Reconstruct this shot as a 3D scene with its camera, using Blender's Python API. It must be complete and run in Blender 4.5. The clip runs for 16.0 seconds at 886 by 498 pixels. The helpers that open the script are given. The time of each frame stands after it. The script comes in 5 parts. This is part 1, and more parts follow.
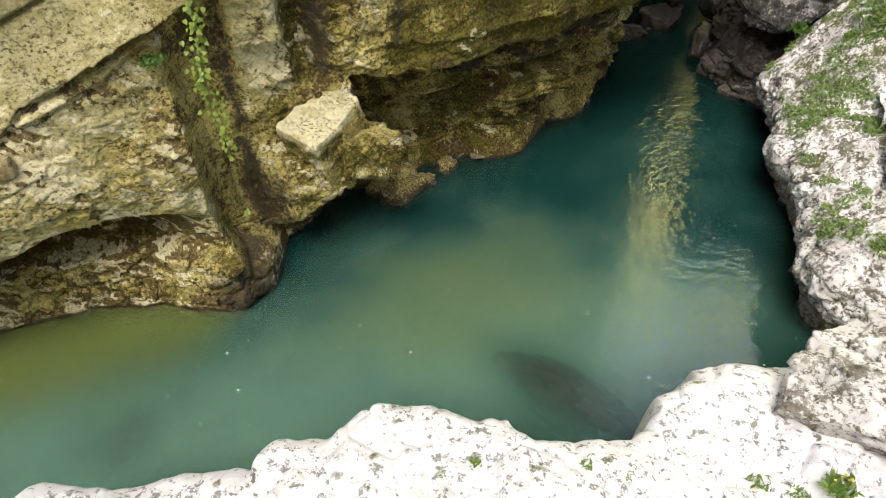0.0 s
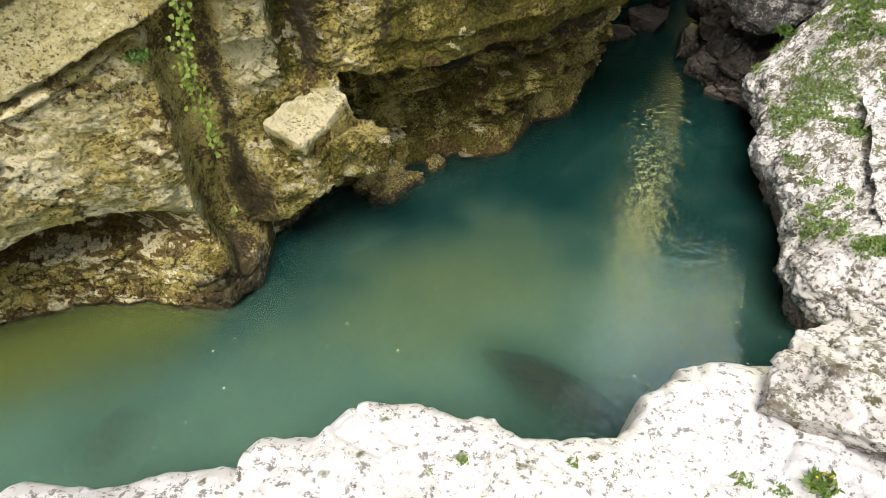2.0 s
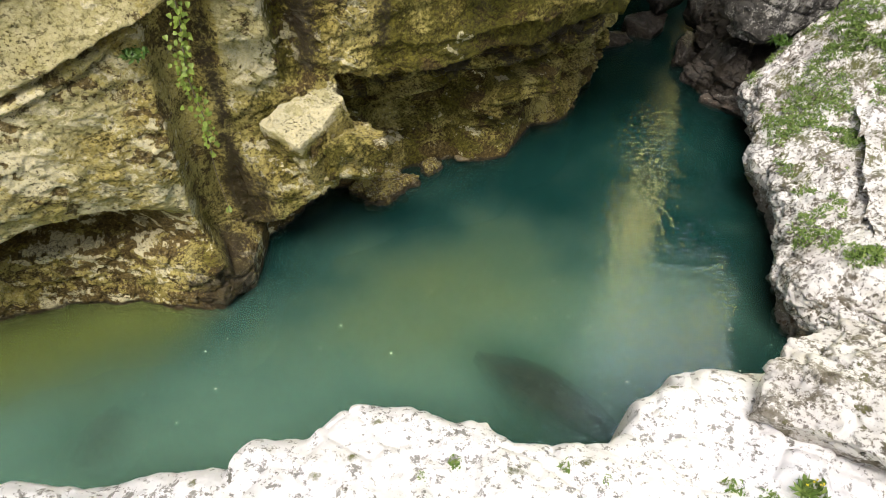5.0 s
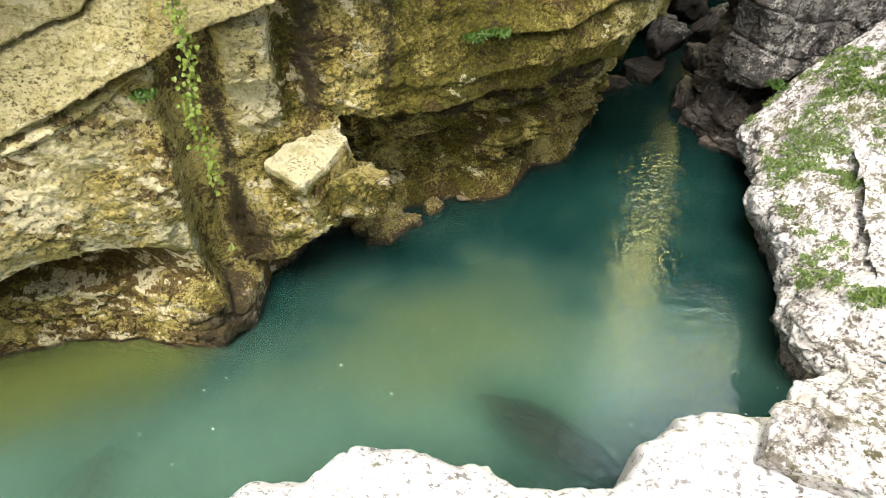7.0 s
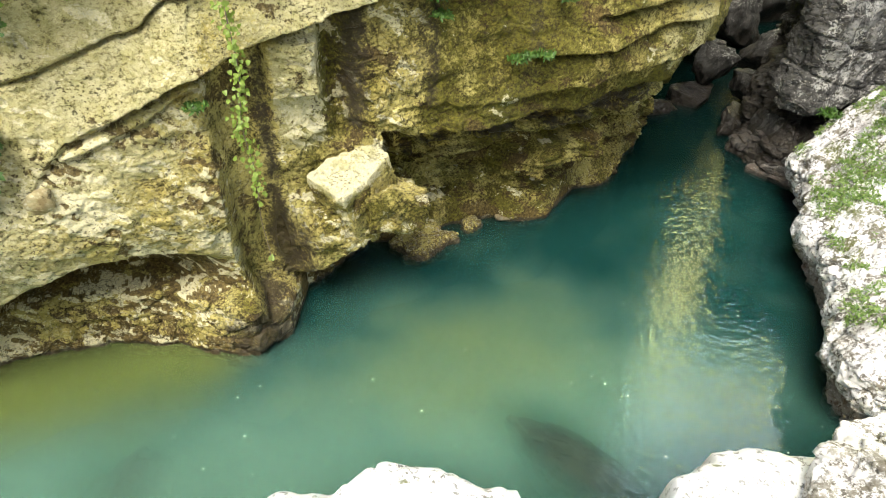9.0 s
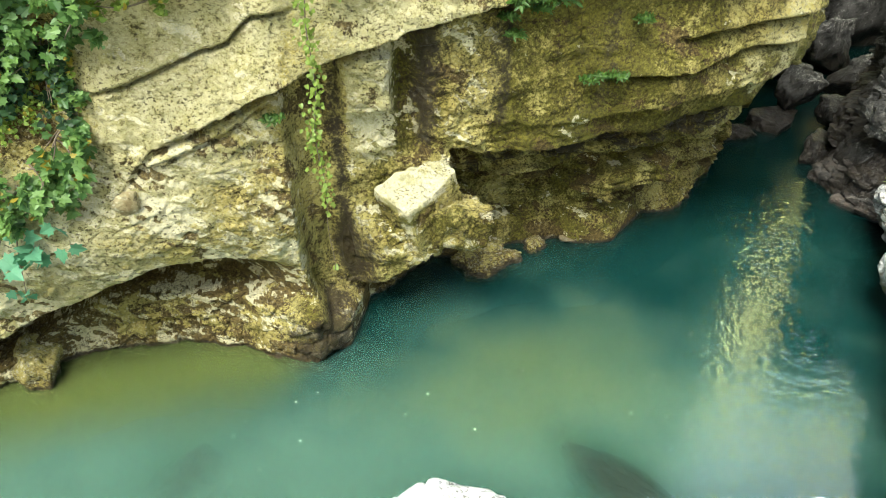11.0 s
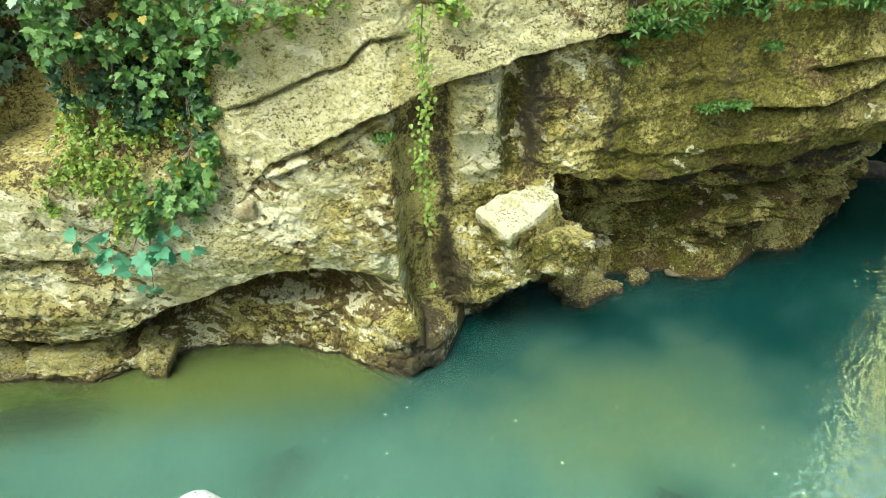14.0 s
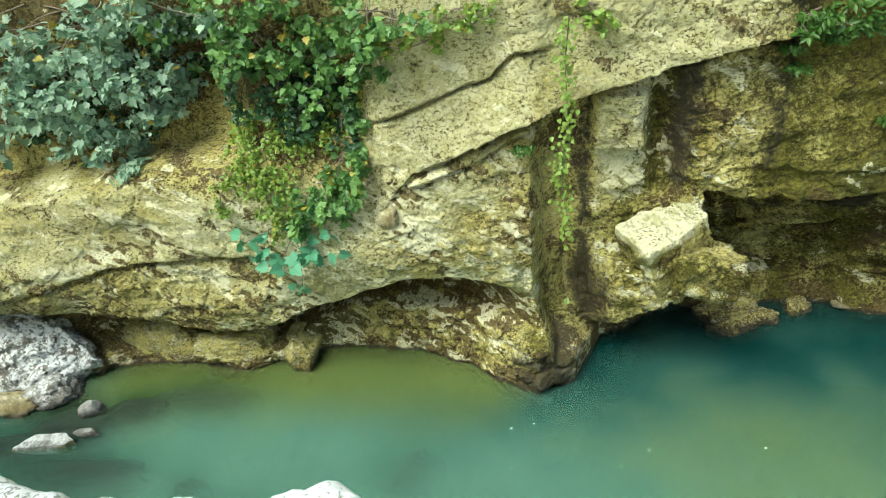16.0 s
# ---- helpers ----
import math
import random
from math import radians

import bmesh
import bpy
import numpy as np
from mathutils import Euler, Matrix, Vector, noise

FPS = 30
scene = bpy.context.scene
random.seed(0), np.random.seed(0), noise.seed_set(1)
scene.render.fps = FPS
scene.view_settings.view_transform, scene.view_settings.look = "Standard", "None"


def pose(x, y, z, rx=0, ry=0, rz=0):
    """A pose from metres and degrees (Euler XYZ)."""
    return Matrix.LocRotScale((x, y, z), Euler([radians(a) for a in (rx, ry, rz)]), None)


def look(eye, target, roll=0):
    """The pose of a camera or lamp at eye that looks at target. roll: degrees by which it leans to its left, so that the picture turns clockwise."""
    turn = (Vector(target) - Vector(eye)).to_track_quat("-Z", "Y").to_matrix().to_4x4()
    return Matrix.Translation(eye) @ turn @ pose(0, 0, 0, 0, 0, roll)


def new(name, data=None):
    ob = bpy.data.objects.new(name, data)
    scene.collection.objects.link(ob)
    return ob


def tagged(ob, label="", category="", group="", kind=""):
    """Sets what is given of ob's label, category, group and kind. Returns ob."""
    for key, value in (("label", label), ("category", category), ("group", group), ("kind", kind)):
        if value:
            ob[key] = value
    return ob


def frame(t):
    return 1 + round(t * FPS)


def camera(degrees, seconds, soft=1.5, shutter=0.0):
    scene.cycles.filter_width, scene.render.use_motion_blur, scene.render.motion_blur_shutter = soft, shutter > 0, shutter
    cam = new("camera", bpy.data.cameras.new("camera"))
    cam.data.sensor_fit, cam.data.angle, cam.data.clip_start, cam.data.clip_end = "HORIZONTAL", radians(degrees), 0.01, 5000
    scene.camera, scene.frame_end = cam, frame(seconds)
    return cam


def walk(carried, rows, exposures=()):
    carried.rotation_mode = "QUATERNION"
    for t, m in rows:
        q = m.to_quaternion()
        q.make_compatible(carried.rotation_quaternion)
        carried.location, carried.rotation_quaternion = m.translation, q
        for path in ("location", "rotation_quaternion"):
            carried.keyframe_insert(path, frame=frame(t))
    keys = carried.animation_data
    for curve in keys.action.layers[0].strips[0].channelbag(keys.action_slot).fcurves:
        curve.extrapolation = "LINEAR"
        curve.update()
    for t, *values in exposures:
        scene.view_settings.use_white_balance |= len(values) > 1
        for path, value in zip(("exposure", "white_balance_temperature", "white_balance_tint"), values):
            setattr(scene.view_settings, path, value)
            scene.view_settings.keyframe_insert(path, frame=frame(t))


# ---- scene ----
cam = camera(72.0, 16.0, 0.9)
EYE = (0.0, 0.0, 6.5)
# seconds, and the camera's three angles; it turns on the spot
ROWS = [
    (0, 48.20, 0.00, -0.00), (0.5, 48.23, -0.20, -0.33), (1, 48.22, -0.13, -0.75), (1.5, 47.85, -0.17, -0.68),
    (2, 48.05, -0.97, -0.66), (2.5, 48.28, -1.29, -0.81), (3, 48.30, -1.11, -0.77), (3.5, 48.22, -1.32, -0.48),
    (6, 48.83, -2.08, -0.56), (6.5, 50.62, -2.00, -0.74), (7, 52.02, -2.06, -0.14), (7.5, 53.04, -2.07, 0.90),
    (8, 53.39, -1.98, 1.78), (10.5, 54.44, -1.11, 8.63), (11, 55.01, -0.78, 10.40), (11.5, 55.16, -0.92, 12.01),
    (12, 55.65, -0.59, 13.87), (12.5, 56.10, -0.22, 15.88), (13, 56.29, 0.69, 17.29), (13.5, 56.74, 1.24, 18.68),
    (14, 57.13, 1.17, 20.19), (14.5, 57.39, 1.93, 22.22), (15, 57.90, 3.13, 25.32), (15.5, 58.37, 4.47, 29.58),
    (16, 58.99, 5.48, 32.36),
]
EXPOSURES = [(0, 0.55, 6480, 15), (6, 0.58, 6480, 15), (7, 0.95, 6500, 15), (7.5, 1.18, 6500, 14), (11, 1.22, 6080, 4), (13.5, 1.24, 5900, -1), (16, 1.02, 5850, -7)]
walk(cam, [(t, pose(*EYE, rx, ry, rz)) for t, rx, ry, rz in ROWS], EXPOSURES)

# ---------------------------------------------------------------- light
world = bpy.data.worlds.new("sky")
scene.world = world
world.use_nodes = True
wn = world.node_tree.nodes
sky = wn.new("ShaderNodeTexSky")
sky.sky_type = "NISHITA"
sky.sun_disc = False
sky.dust_density, sky.air_density = 3.0, 1.0
sky.sun_elevation, sky.sun_rotation = radians(60), radians(194)
wn["Background"].inputs[1].default_value = 0.11
world.node_tree.links.new(sky.outputs[0], wn["Background"].inputs[0])
sun = bpy.data.lights.new("sun", "SUN")
sun.energy, sun.angle, sun.color = 2.3, radians(32), (1.0, 0.95, 0.84)
new("sun", sun).matrix_world = look((-12.1, -48.5, 86.6), (0, 0, 0))


# ---------------------------------------------------------------- numeric helpers
def lattice(i, j, k, seed):
    h = (i * 374761393 + j * 668265263 + k * 2147483647 + seed * 974634541).astype(np.int64)
    h = (h ^ (h >> 13)) * 1274126177
    h = h ^ (h >> 16)
    return (h & 0xFFFFF) / float(0xFFFFF)


def vnoise(p, seed=0):
    """Smooth value noise in -1..1 at the points p (n, 3)."""
    b = np.floor(p).astype(np.int64)
    f = p - b
    f = f * f * f * (f * (f * 6 - 15) + 10)
    out = np.zeros(len(p))
    for dx in (0, 1):
        for dy in (0, 1):
            for dz in (0, 1):
                w = (f[:, 0] if dx else 1 - f[:, 0]) * (f[:, 1] if dy else 1 - f[:, 1]) * (f[:, 2] if dz else 1 - f[:, 2])
                out += w * lattice(b[:, 0] + dx, b[:, 1] + dy, b[:, 2] + dz, seed)
    return 2 * out - 1


def fbm(p, scale, octaves=4, seed=0, gain=0.5):
    out, amp, q = 0.0, 1.0, np.asarray(p, float) * scale
    for n in range(octaves):
        out = out + amp * vnoise(q + 17.3 * n, seed + n)
        amp, q = amp * gain, q * 2.03
    return out


def cells(p, scale, seed=0):
    """Distances to the nearest and second nearest cell points, and the nearest cell's random value."""
    q = np.asarray(p, float) * scale
    b = np.floor(q).astype(np.int64)
    f1, f2, val = np.full(len(q), 9.0), np.full(len(q), 9.0), np.zeros(len(q))
    for dx in (-1, 0, 1):
        for dy in (-1, 0, 1):
            for dz in (-1, 0, 1):
                i, j, k = b[:, 0] + dx, b[:, 1] + dy, b[:, 2] + dz
                c = np.stack([i + lattice(i, j, k, seed), j + lattice(i, j, k, seed + 1), k + lattice(i, j, k, seed + 2)], 1)
                d = np.sqrt(((q - c) ** 2).sum(1))
                near = d < f1
                f2 = np.where(near, f1, np.minimum(f2, d))
                val = np.where(near, lattice(i, j, k, seed + 3), val)
                f1 = np.minimum(f1, d)
    return f1, f2, val


def blocks(u, z, w, h, seed, skew=0.0):
    """Jointed beds: a random value for each brick-like block, and the distance to its nearest joint in metres."""
    q = (z + skew * u) / h
    row = np.floor(q).astype(np.int64)
    shift = lattice(row, row * 0, row * 0, seed)
    r = u / (w * (0.7 + 0.8 * shift)) + 7.0 * shift
    col = np.floor(r).astype(np.int64)
    gap = np.minimum(np.minimum(q - row, 1 + row - q) * h, np.minimum(r - col, 1 + col - r) * w)
    return lattice(row, col, row * 0, seed + 1), gap


def facets(p, scale, seed):
    """Flaky relief in -1..1: each cell is a plane of its own tilt and height. Also the distance to the joint."""
    q = np.asarray(p, float) * scale
    b = np.floor(q).astype(np.int64)
    f1, f2, out = np.full(len(q), 9.0), np.full(len(q), 9.0), np.zeros(len(q))
    for dx in (-1, 0, 1):
        for dy in (-1, 0, 1):
            for dz in (-1, 0, 1):
                i, j, k = b[:, 0] + dx, b[:, 1] + dy, b[:, 2] + dz
                r = q - np.stack([i + lattice(i, j, k, seed), j + lattice(i, j, k, seed + 1), k + lattice(i, j, k, seed + 2)], 1)
                d = np.sqrt((r**2).sum(1))
                near = d < f1
                f2 = np.where(near, f1, np.minimum(f2, d))
                tilt = (lattice(i, j, k, seed + 4) * 2 - 1) * r[:, 0] + (lattice(i, j, k, seed + 5) * 2 - 1.3) * r[:, 1]
                out = np.where(near, 0.8 * lattice(i, j, k, seed + 3) - 0.4 + tilt, out)
                f1 = np.minimum(f1, d)
    return out, f2 - f1


def smooth(a, b, x):
    t = np.clip((x - a) / (b - a), 0, 1)
    return t * t * (3 - 2 * t)


def over(u, *pairs):
    """Values along u from pairs (u, value)."""
    return np.interp(u, [a for a, _ in pairs], [b for _, b in pairs])


def curve(pts, step=0.05, soft=20):
    """A softened line through plan points: arc lengths, places and normals to its right."""
    pts = np.array(pts, float)
    far = np.r_[0, np.cumsum(np.hypot(*np.diff(pts, axis=0).T))]
    s = np.arange(0, far[-1], step)
    c = np.stack([np.interp(s, far, pts[:, k]) for k in (0, 1)], 1)
    ker = np.hanning(2 * soft + 1)
    ker /= ker.sum()
    p = np.pad(c, ((soft, soft), (0, 0)), mode="edge")
    p[:soft], p[-soft:] = 2 * c[0] - c[soft:0:-1], 2 * c[-1] - c[-2 : -2 - soft : -1]
    c = np.stack([np.convolve(p[:, k], ker, "valid") for k in (0, 1)], 1)
    t = np.gradient(c, axis=0)
    t /= np.hypot(*t.T)[:, None]
    return s, c, np.stack([t[:, 1], -t[:, 0]], 1)


def steps(*spans):
    """Uneven steps: spans of (from, to, step)."""
    return np.concatenate([np.arange(a, b, d) for a, b, d in spans])


def sheet(name, grid, material, attrs=None, parent=None, flip=False, shade=True):
    """A mesh over a grid of points (nu, nv, 3), with float attributes."""
    nu, nv = grid.shape[:2]
    idx = np.arange(nu * nv).reshape(nu, nv)
    a, b, c, d = idx[:-1, :-1], idx[1:, :-1], idx[1:, 1:], idx[:-1, 1:]
    quads = np.stack([a, b, c, d] if not flip else [d, c, b, a], -1).reshape(-1, 4)
    return solid(name, grid.reshape(-1, 3), quads, material, attrs, parent, shade)


def solid(name, verts, faces, material, attrs=None, parent=None, shade=True):
    faces = np.asarray(faces)
    me = bpy.data.meshes.new(name)
    me.vertices.add(len(verts))
    me.vertices.foreach_set("co", np.asarray(verts, np.float32).ravel())
    me.loops.add(faces.size)
    me.loops.foreach_set("vertex_index", faces.astype(np.int32).ravel())
    me.polygons.add(len(faces))
    me.polygons.foreach_set("loop_start", np.arange(0, faces.size, faces.shape[1], dtype=np.int32))
    me.update(calc_edges=True)
    me.polygons.foreach_set("use_smooth", np.full(len(faces), shade))
    for key, values in (attrs or {}).items():
        at = me.attributes.new(key, "FLOAT", "POINT")
        at.data.foreach_set("value", np.asarray(values, np.float32).ravel())
    me.materials.append(material)
    me.validate()
    ob = new(name, me)
    ob.parent = parent
    return ob


# ---------------------------------------------------------------- materials
def nodes(name):
    mat = bpy.data.materials.new(name)
    mat.use_nodes = True
    t = mat.node_tree
    return mat, t, t.nodes["Principled BSDF"]


def tex(t, kind, scale, detail=6.0, rough=0.6, stretch=None):
    co = t.nodes.new("ShaderNodeTexCoord")
    out = co.outputs["Object"]
    if stretch:
        mp = t.nodes.new("ShaderNodeMapping")
        mp.inputs["Scale"].default_value = stretch
        t.links.new(out, mp.inputs[0])
        out = mp.outputs[0]
    n = t.nodes.new("ShaderNodeTexNoise" if kind == "noise" else "ShaderNodeTexVoronoi")
    n.inputs["Scale"].default_value = scale
    if kind == "noise":
        n.inputs["Detail"].default_value, n.inputs["Roughness"].default_value = detail, rough
        t.links.new(out, n.inputs["Vector"])
        return n.outputs[0]
    n.feature = "F1"
    t.links.new(out, n.inputs["Vector"])
    return n.outputs["Distance"]


def band(t, socket, lo, hi):
    r = t.nodes.new("ShaderNodeMapRange")
    r.inputs[1].default_value, r.inputs[2].default_value = lo, hi
    t.links.new(socket, r.inputs[0])
    return r.outputs[0]


def maths(t, op, a, b):
    m = t.nodes.new("ShaderNodeMath")
    m.operation = op
    for n, v in enumerate((a, b)):
        if isinstance(v, (int, float)):
            m.inputs[n].default_value = v
        else:
            t.links.new(v, m.inputs[n])
    return m.outputs[0]


def blend(t, fac, a, b):
    m = t.nodes.new("ShaderNodeMix")
    m.data_type = "RGBA"
    for n, v in ((0, fac), (6, a), (7, b)):
        if isinstance(v, tuple):
            m.inputs[n].default_value = (*v, 1)
        elif isinstance(v, (int, float)):
            m.inputs[n].default_value = v
        else:
            t.links.new(v, m.inputs[n])
    return m.outputs[2]


def attr(t, name):
    a = t.nodes.new("ShaderNodeAttribute")
    a.attribute_name = name
    return a.outputs["Fac"]


def bump(t, bsdf, height, strength, distance):
    b = t.nodes.new("ShaderNodeBump")
    b.inputs["Strength"].default_value, b.inputs["Distance"].default_value = strength, distance
    t.links.new(height, b.inputs["Height"])
    t.links.new(b.outputs[0], bsdf.inputs["Normal"])


def crevices(t, scale, warp):
    """Distance to the joints of a warped cell pattern."""
    co, n, m, v = (t.nodes.new("ShaderNode" + k) for k in ("TexCoord", "TexNoise", "VectorMath", "TexVoronoi"))
    n.inputs["Scale"].default_value, n.inputs["Detail"].default_value = scale * 0.7, 5.0
    m.operation = "MULTIPLY_ADD"
    m.inputs[1].default_value = (warp, warp, warp)
    v.feature = "DISTANCE_TO_EDGE"
    v.inputs["Scale"].default_value = scale
    t.links.new(co.outputs["Object"], n.inputs["Vector"])
    t.links.new(n.outputs["Color"], m.inputs[0])
    t.links.new(co.outputs["Object"], m.inputs[2])
    t.links.new(m.outputs[0], v.inputs["Vector"])
    return v.outputs["Distance"]


def rock(name, base, dark, pale, moss=(0.10, 0.11, 0.02), pale_at=0.56, joints=0.0, pit_at=0.60):
    """Weathered limestone: mottling at three scales, pale lichen, dark pits and joints; moss, a wet film that also
    carries painted shade, and iron stain where the mesh says so.
    """
    mat, t, p = nodes(name)
    big, mid, fine = tex(t, "noise", 0.9), tex(t, "noise", 4.5, 8.0, 0.62), tex(t, "noise", 22.0, 8.0, 0.72)
    pits = maths(t, "ADD", tex(t, "noise", 11.0, 5.0, 0.75), maths(t, "MULTIPLY", maths(t, "SUBTRACT", tex(t, "noise", 1.5, 4.0), 0.5), 0.28))
    seam = band(t, crevices(t, 4.2, 0.30), 0.0, 0.055)
    fineseam = band(t, crevices(t, 12.0, 0.12), 0.0, 0.10)
    col = blend(t, band(t, big, 0.35, 0.68), base, tuple(0.75 * b for b in base))
    col = blend(t, maths(t, "MULTIPLY", band(t, mid, 0.49, 0.62), 0.8), col, dark)
    lich = maths(t, "ADD", maths(t, "MULTIPLY", mid, 0.45), maths(t, "MULTIPLY", fine, 0.55))
    lit = maths(t, "ADD", maths(t, "SUBTRACT", 1.0, lich), maths(t, "MULTIPLY", attr(t, "pale"), 0.10))
    col = blend(t, maths(t, "MULTIPLY", band(t, lit, pale_at, pale_at + 0.05), 0.9), col, pale)
    col = blend(t, maths(t, "MULTIPLY", band(t, pits, pit_at, pit_at + 0.05), 0.75), col, tuple(0.45 * d for d in dark))
    gaps = maths(t, "MULTIPLY", maths(t, "SUBTRACT", 1.0, seam), band(t, tex(t, "noise", 1.7, 3.0), 0.48, 0.60))
    col = blend(t, maths(t, "MULTIPLY", gaps, joints), col, tuple(0.35 * d for d in dark))
    gap2 = maths(t, "MULTIPLY", maths(t, "SUBTRACT", 1.0, fineseam), band(t, mid, 0.42, 0.55))
    col = blend(t, maths(t, "MULTIPLY", gap2, 0.7 * joints), col, tuple(0.5 * d for d in dark))
    iron = maths(t, "MULTIPLY", attr(t, "iron"), band(t, mid, 0.62, 0.36))
    col = blend(t, iron, col, blend(t, fine, (0.05, 0.024, 0.010), (0.14, 0.075, 0.03)))
    green = band(t, maths(t, "ADD", attr(t, "moss"), maths(t, "MULTIPLY", maths(t, "SUBTRACT", lich, 0.5), 2.6)), 0.40, 0.70)
    col = blend(t, maths(t, "MULTIPLY", green, 0.85), col, blend(t, band(t, fine, 0.3, 0.7), tuple(0.45 * m for m in moss), tuple(1.5 * m for m in moss)))
    wet_shade = attr(t, "wet_shade")
    # Near-black film: wet stone, with the gorge's shade put into its colour.
    col = blend(t, maths(t, "MULTIPLY", wet_shade, 0.85), col, blend(t, band(t, mid, 0.35, 0.65), (0.007, 0.0065, 0.006), (0.036, 0.028, 0.017)))
    t.links.new(col, p.inputs["Base Color"])
    t.links.new(maths(t, "SUBTRACT", 0.88, maths(t, "MULTIPLY", wet_shade, 0.55)), p.inputs["Roughness"])
    h = maths(t, "ADD", maths(t, "MULTIPLY", fine, 0.6), maths(t, "SUBTRACT", mid, maths(t, "MULTIPLY", pits, 0.5)))
    h = maths(t, "ADD", h, maths(t, "ADD", maths(t, "MULTIPLY", seam, 1.2 * joints), maths(t, "MULTIPLY", fineseam, 0.6 * joints)))
    bump(t, p, h, 1.0, 0.05)
    return mat


def cliff_rock(name):
    """Stained limestone: cream stone, white lichen crust, brown dirt, olive algae and a dark film for wet stone and
    painted shade, each where the mesh's masks say, with frayed edges.
    """
    mat, t, p = nodes(name)
    big, mid, fine, grain = tex(t, "noise", 1.1, 5.0), tex(t, "noise", 6.0, 6.0, 0.6), tex(t, "noise", 20.0, 9.0, 0.78), tex(t, "noise", 70.0, 4.0, 0.7)
    fray = maths(t, "ADD", maths(t, "MULTIPLY", maths(t, "SUBTRACT", fine, 0.5), 2.4), maths(t, "MULTIPLY", maths(t, "SUBTRACT", mid, 0.5), 1.3))

    def mask(name, lo=0.40, hi=0.54):
        return band(t, maths(t, "ADD", attr(t, name), fray), lo, hi)

    dirty = blend(t, band(t, big, 0.38, 0.62), (0.52, 0.45, 0.15), (0.41, 0.335, 0.095))
    col = blend(t, mask("clean", 0.25, 0.65), dirty, blend(t, band(t, mid, 0.35, 0.65), (0.59, 0.54, 0.29), (0.45, 0.405, 0.165)))
    col = blend(t, maths(t, "MULTIPLY", band(t, fine, 0.52, 0.59), 0.6), col, (0.20, 0.155, 0.045))
    col = blend(t, maths(t, "MULTIPLY", mask("moss", 0.2, 0.75), 0.9), col, blend(t, band(t, fine, 0.38, 0.62), (0.185, 0.165, 0.016), (0.052, 0.048, 0.007)))
    col = blend(t, maths(t, "MULTIPLY", mask("iron"), 0.9), col, blend(t, band(t, fine, 0.38, 0.62), (0.22, 0.155, 0.05), (0.05, 0.034, 0.013)))
    col = blend(t, maths(t, "MULTIPLY", mask("pale", 0.42, 0.50), 0.95), col, blend(t, band(t, grain, 0.4, 0.6), (0.68, 0.61, 0.33), (0.81, 0.76, 0.52)))
    seam, hair = crevices(t, 3.6, 0.34), crevices(t, 11.0, 0.16)
    gap = maths(t, "MULTIPLY", band(t, seam, 0.045, 0.0), band(t, big, 0.45, 0.55))
    gap = maths(t, "MAXIMUM", gap, maths(t, "MULTIPLY", band(t, hair, 0.07, 0.0), band(t, mid, 0.45, 0.55)))
    gap = maths(t, "MULTIPLY", gap, band(t, attr(t, "clean"), 0.55, 0.25))
    col = blend(t, maths(t, "MULTIPLY", gap, 0.65), col, (0.045, 0.026, 0.011))
    wet_shade = attr(t, "wet_shade")
    col = blend(t, maths(t, "MULTIPLY", mask("wet_shade", 0.15, 0.75), 0.9), col, blend(t, band(t, fine, 0.35, 0.65), (0.012, 0.011, 0.010), (0.070, 0.052, 0.030)))
    col = blend(t, maths(t, "MULTIPLY", band(t, grain, 0.56, 0.70), 0.45), col, (0.12, 0.09, 0.035))
    chips = tex(t, "noise", 24.0, 3.0, 0.6, (1.0, 1.0, 1.5))
    where = band(t, tex(t, "noise", 2.3, 4.0, 0.65), 0.42, 0.58)
    dry = maths(t, "SUBTRACT", 1.0, maths(t, "MULTIPLY", wet_shade, 0.8))
    col = blend(t, maths(t, "MULTIPLY", maths(t, "MULTIPLY", band(t, chips, 0.565, 0.605), where), 0.75), col, (0.050, 0.036, 0.014))
    crust = maths(t, "MULTIPLY", band(t, chips, 0.425, 0.395), maths(t, "SUBTRACT", 1.0, maths(t, "MULTIPLY", where, 0.5)))
    col = blend(t, maths(t, "MULTIPLY", maths(t, "MULTIPLY", crust, maths(t, "MULTIPLY", dry, band(t, attr(t, "moss"), 0.45, 0.1))), 0.35), col, (0.72, 0.66, 0.42))
    t.links.new(col, p.inputs["Base Color"])
    t.links.new(maths(t, "SUBTRACT", 0.9, maths(t, "MULTIPLY", wet_shade, 0.6)), p.inputs["Roughness"])
    h = maths(t, "ADD", maths(t, "MULTIPLY", grain, 0.35), maths(t, "ADD", fine, maths(t, "MULTIPLY", mid, 0.6)))
    h = maths(t, "SUBTRACT", h, maths(t, "ADD", maths(t, "MULTIPLY", gap, 0.5), maths(t, "MULTIPLY", band(t, chips, 0.56, 0.62), 0.7)))
    p.inputs["Specular IOR Level"].default_value = 0.25
    bump(t, p, h, 0.9, 0.03)
    return mat


M_WALL = cliff_rock("limestone")
M_BANK = rock("pale limestone", (0.42, 0.40, 0.35), (0.12, 0.10, 0.065), (0.82, 0.81, 0.78), pale_at=0.54, pit_at=0.545)
M_LEDGE = rock("bleached limestone", (0.74, 0.75, 0.76), (0.22, 0.21, 0.17), (0.88, 0.88, 0.89), pale_at=0.465, pit_at=0.56)
# Base colour kept low to carry the gorge's deep shade.
M_FAR = rock("grey rock with painted shade", (0.10, 0.096, 0.085), (0.022, 0.020, 0.017), (0.42, 0.41, 0.37), pale_at=0.57, joints=0.3)


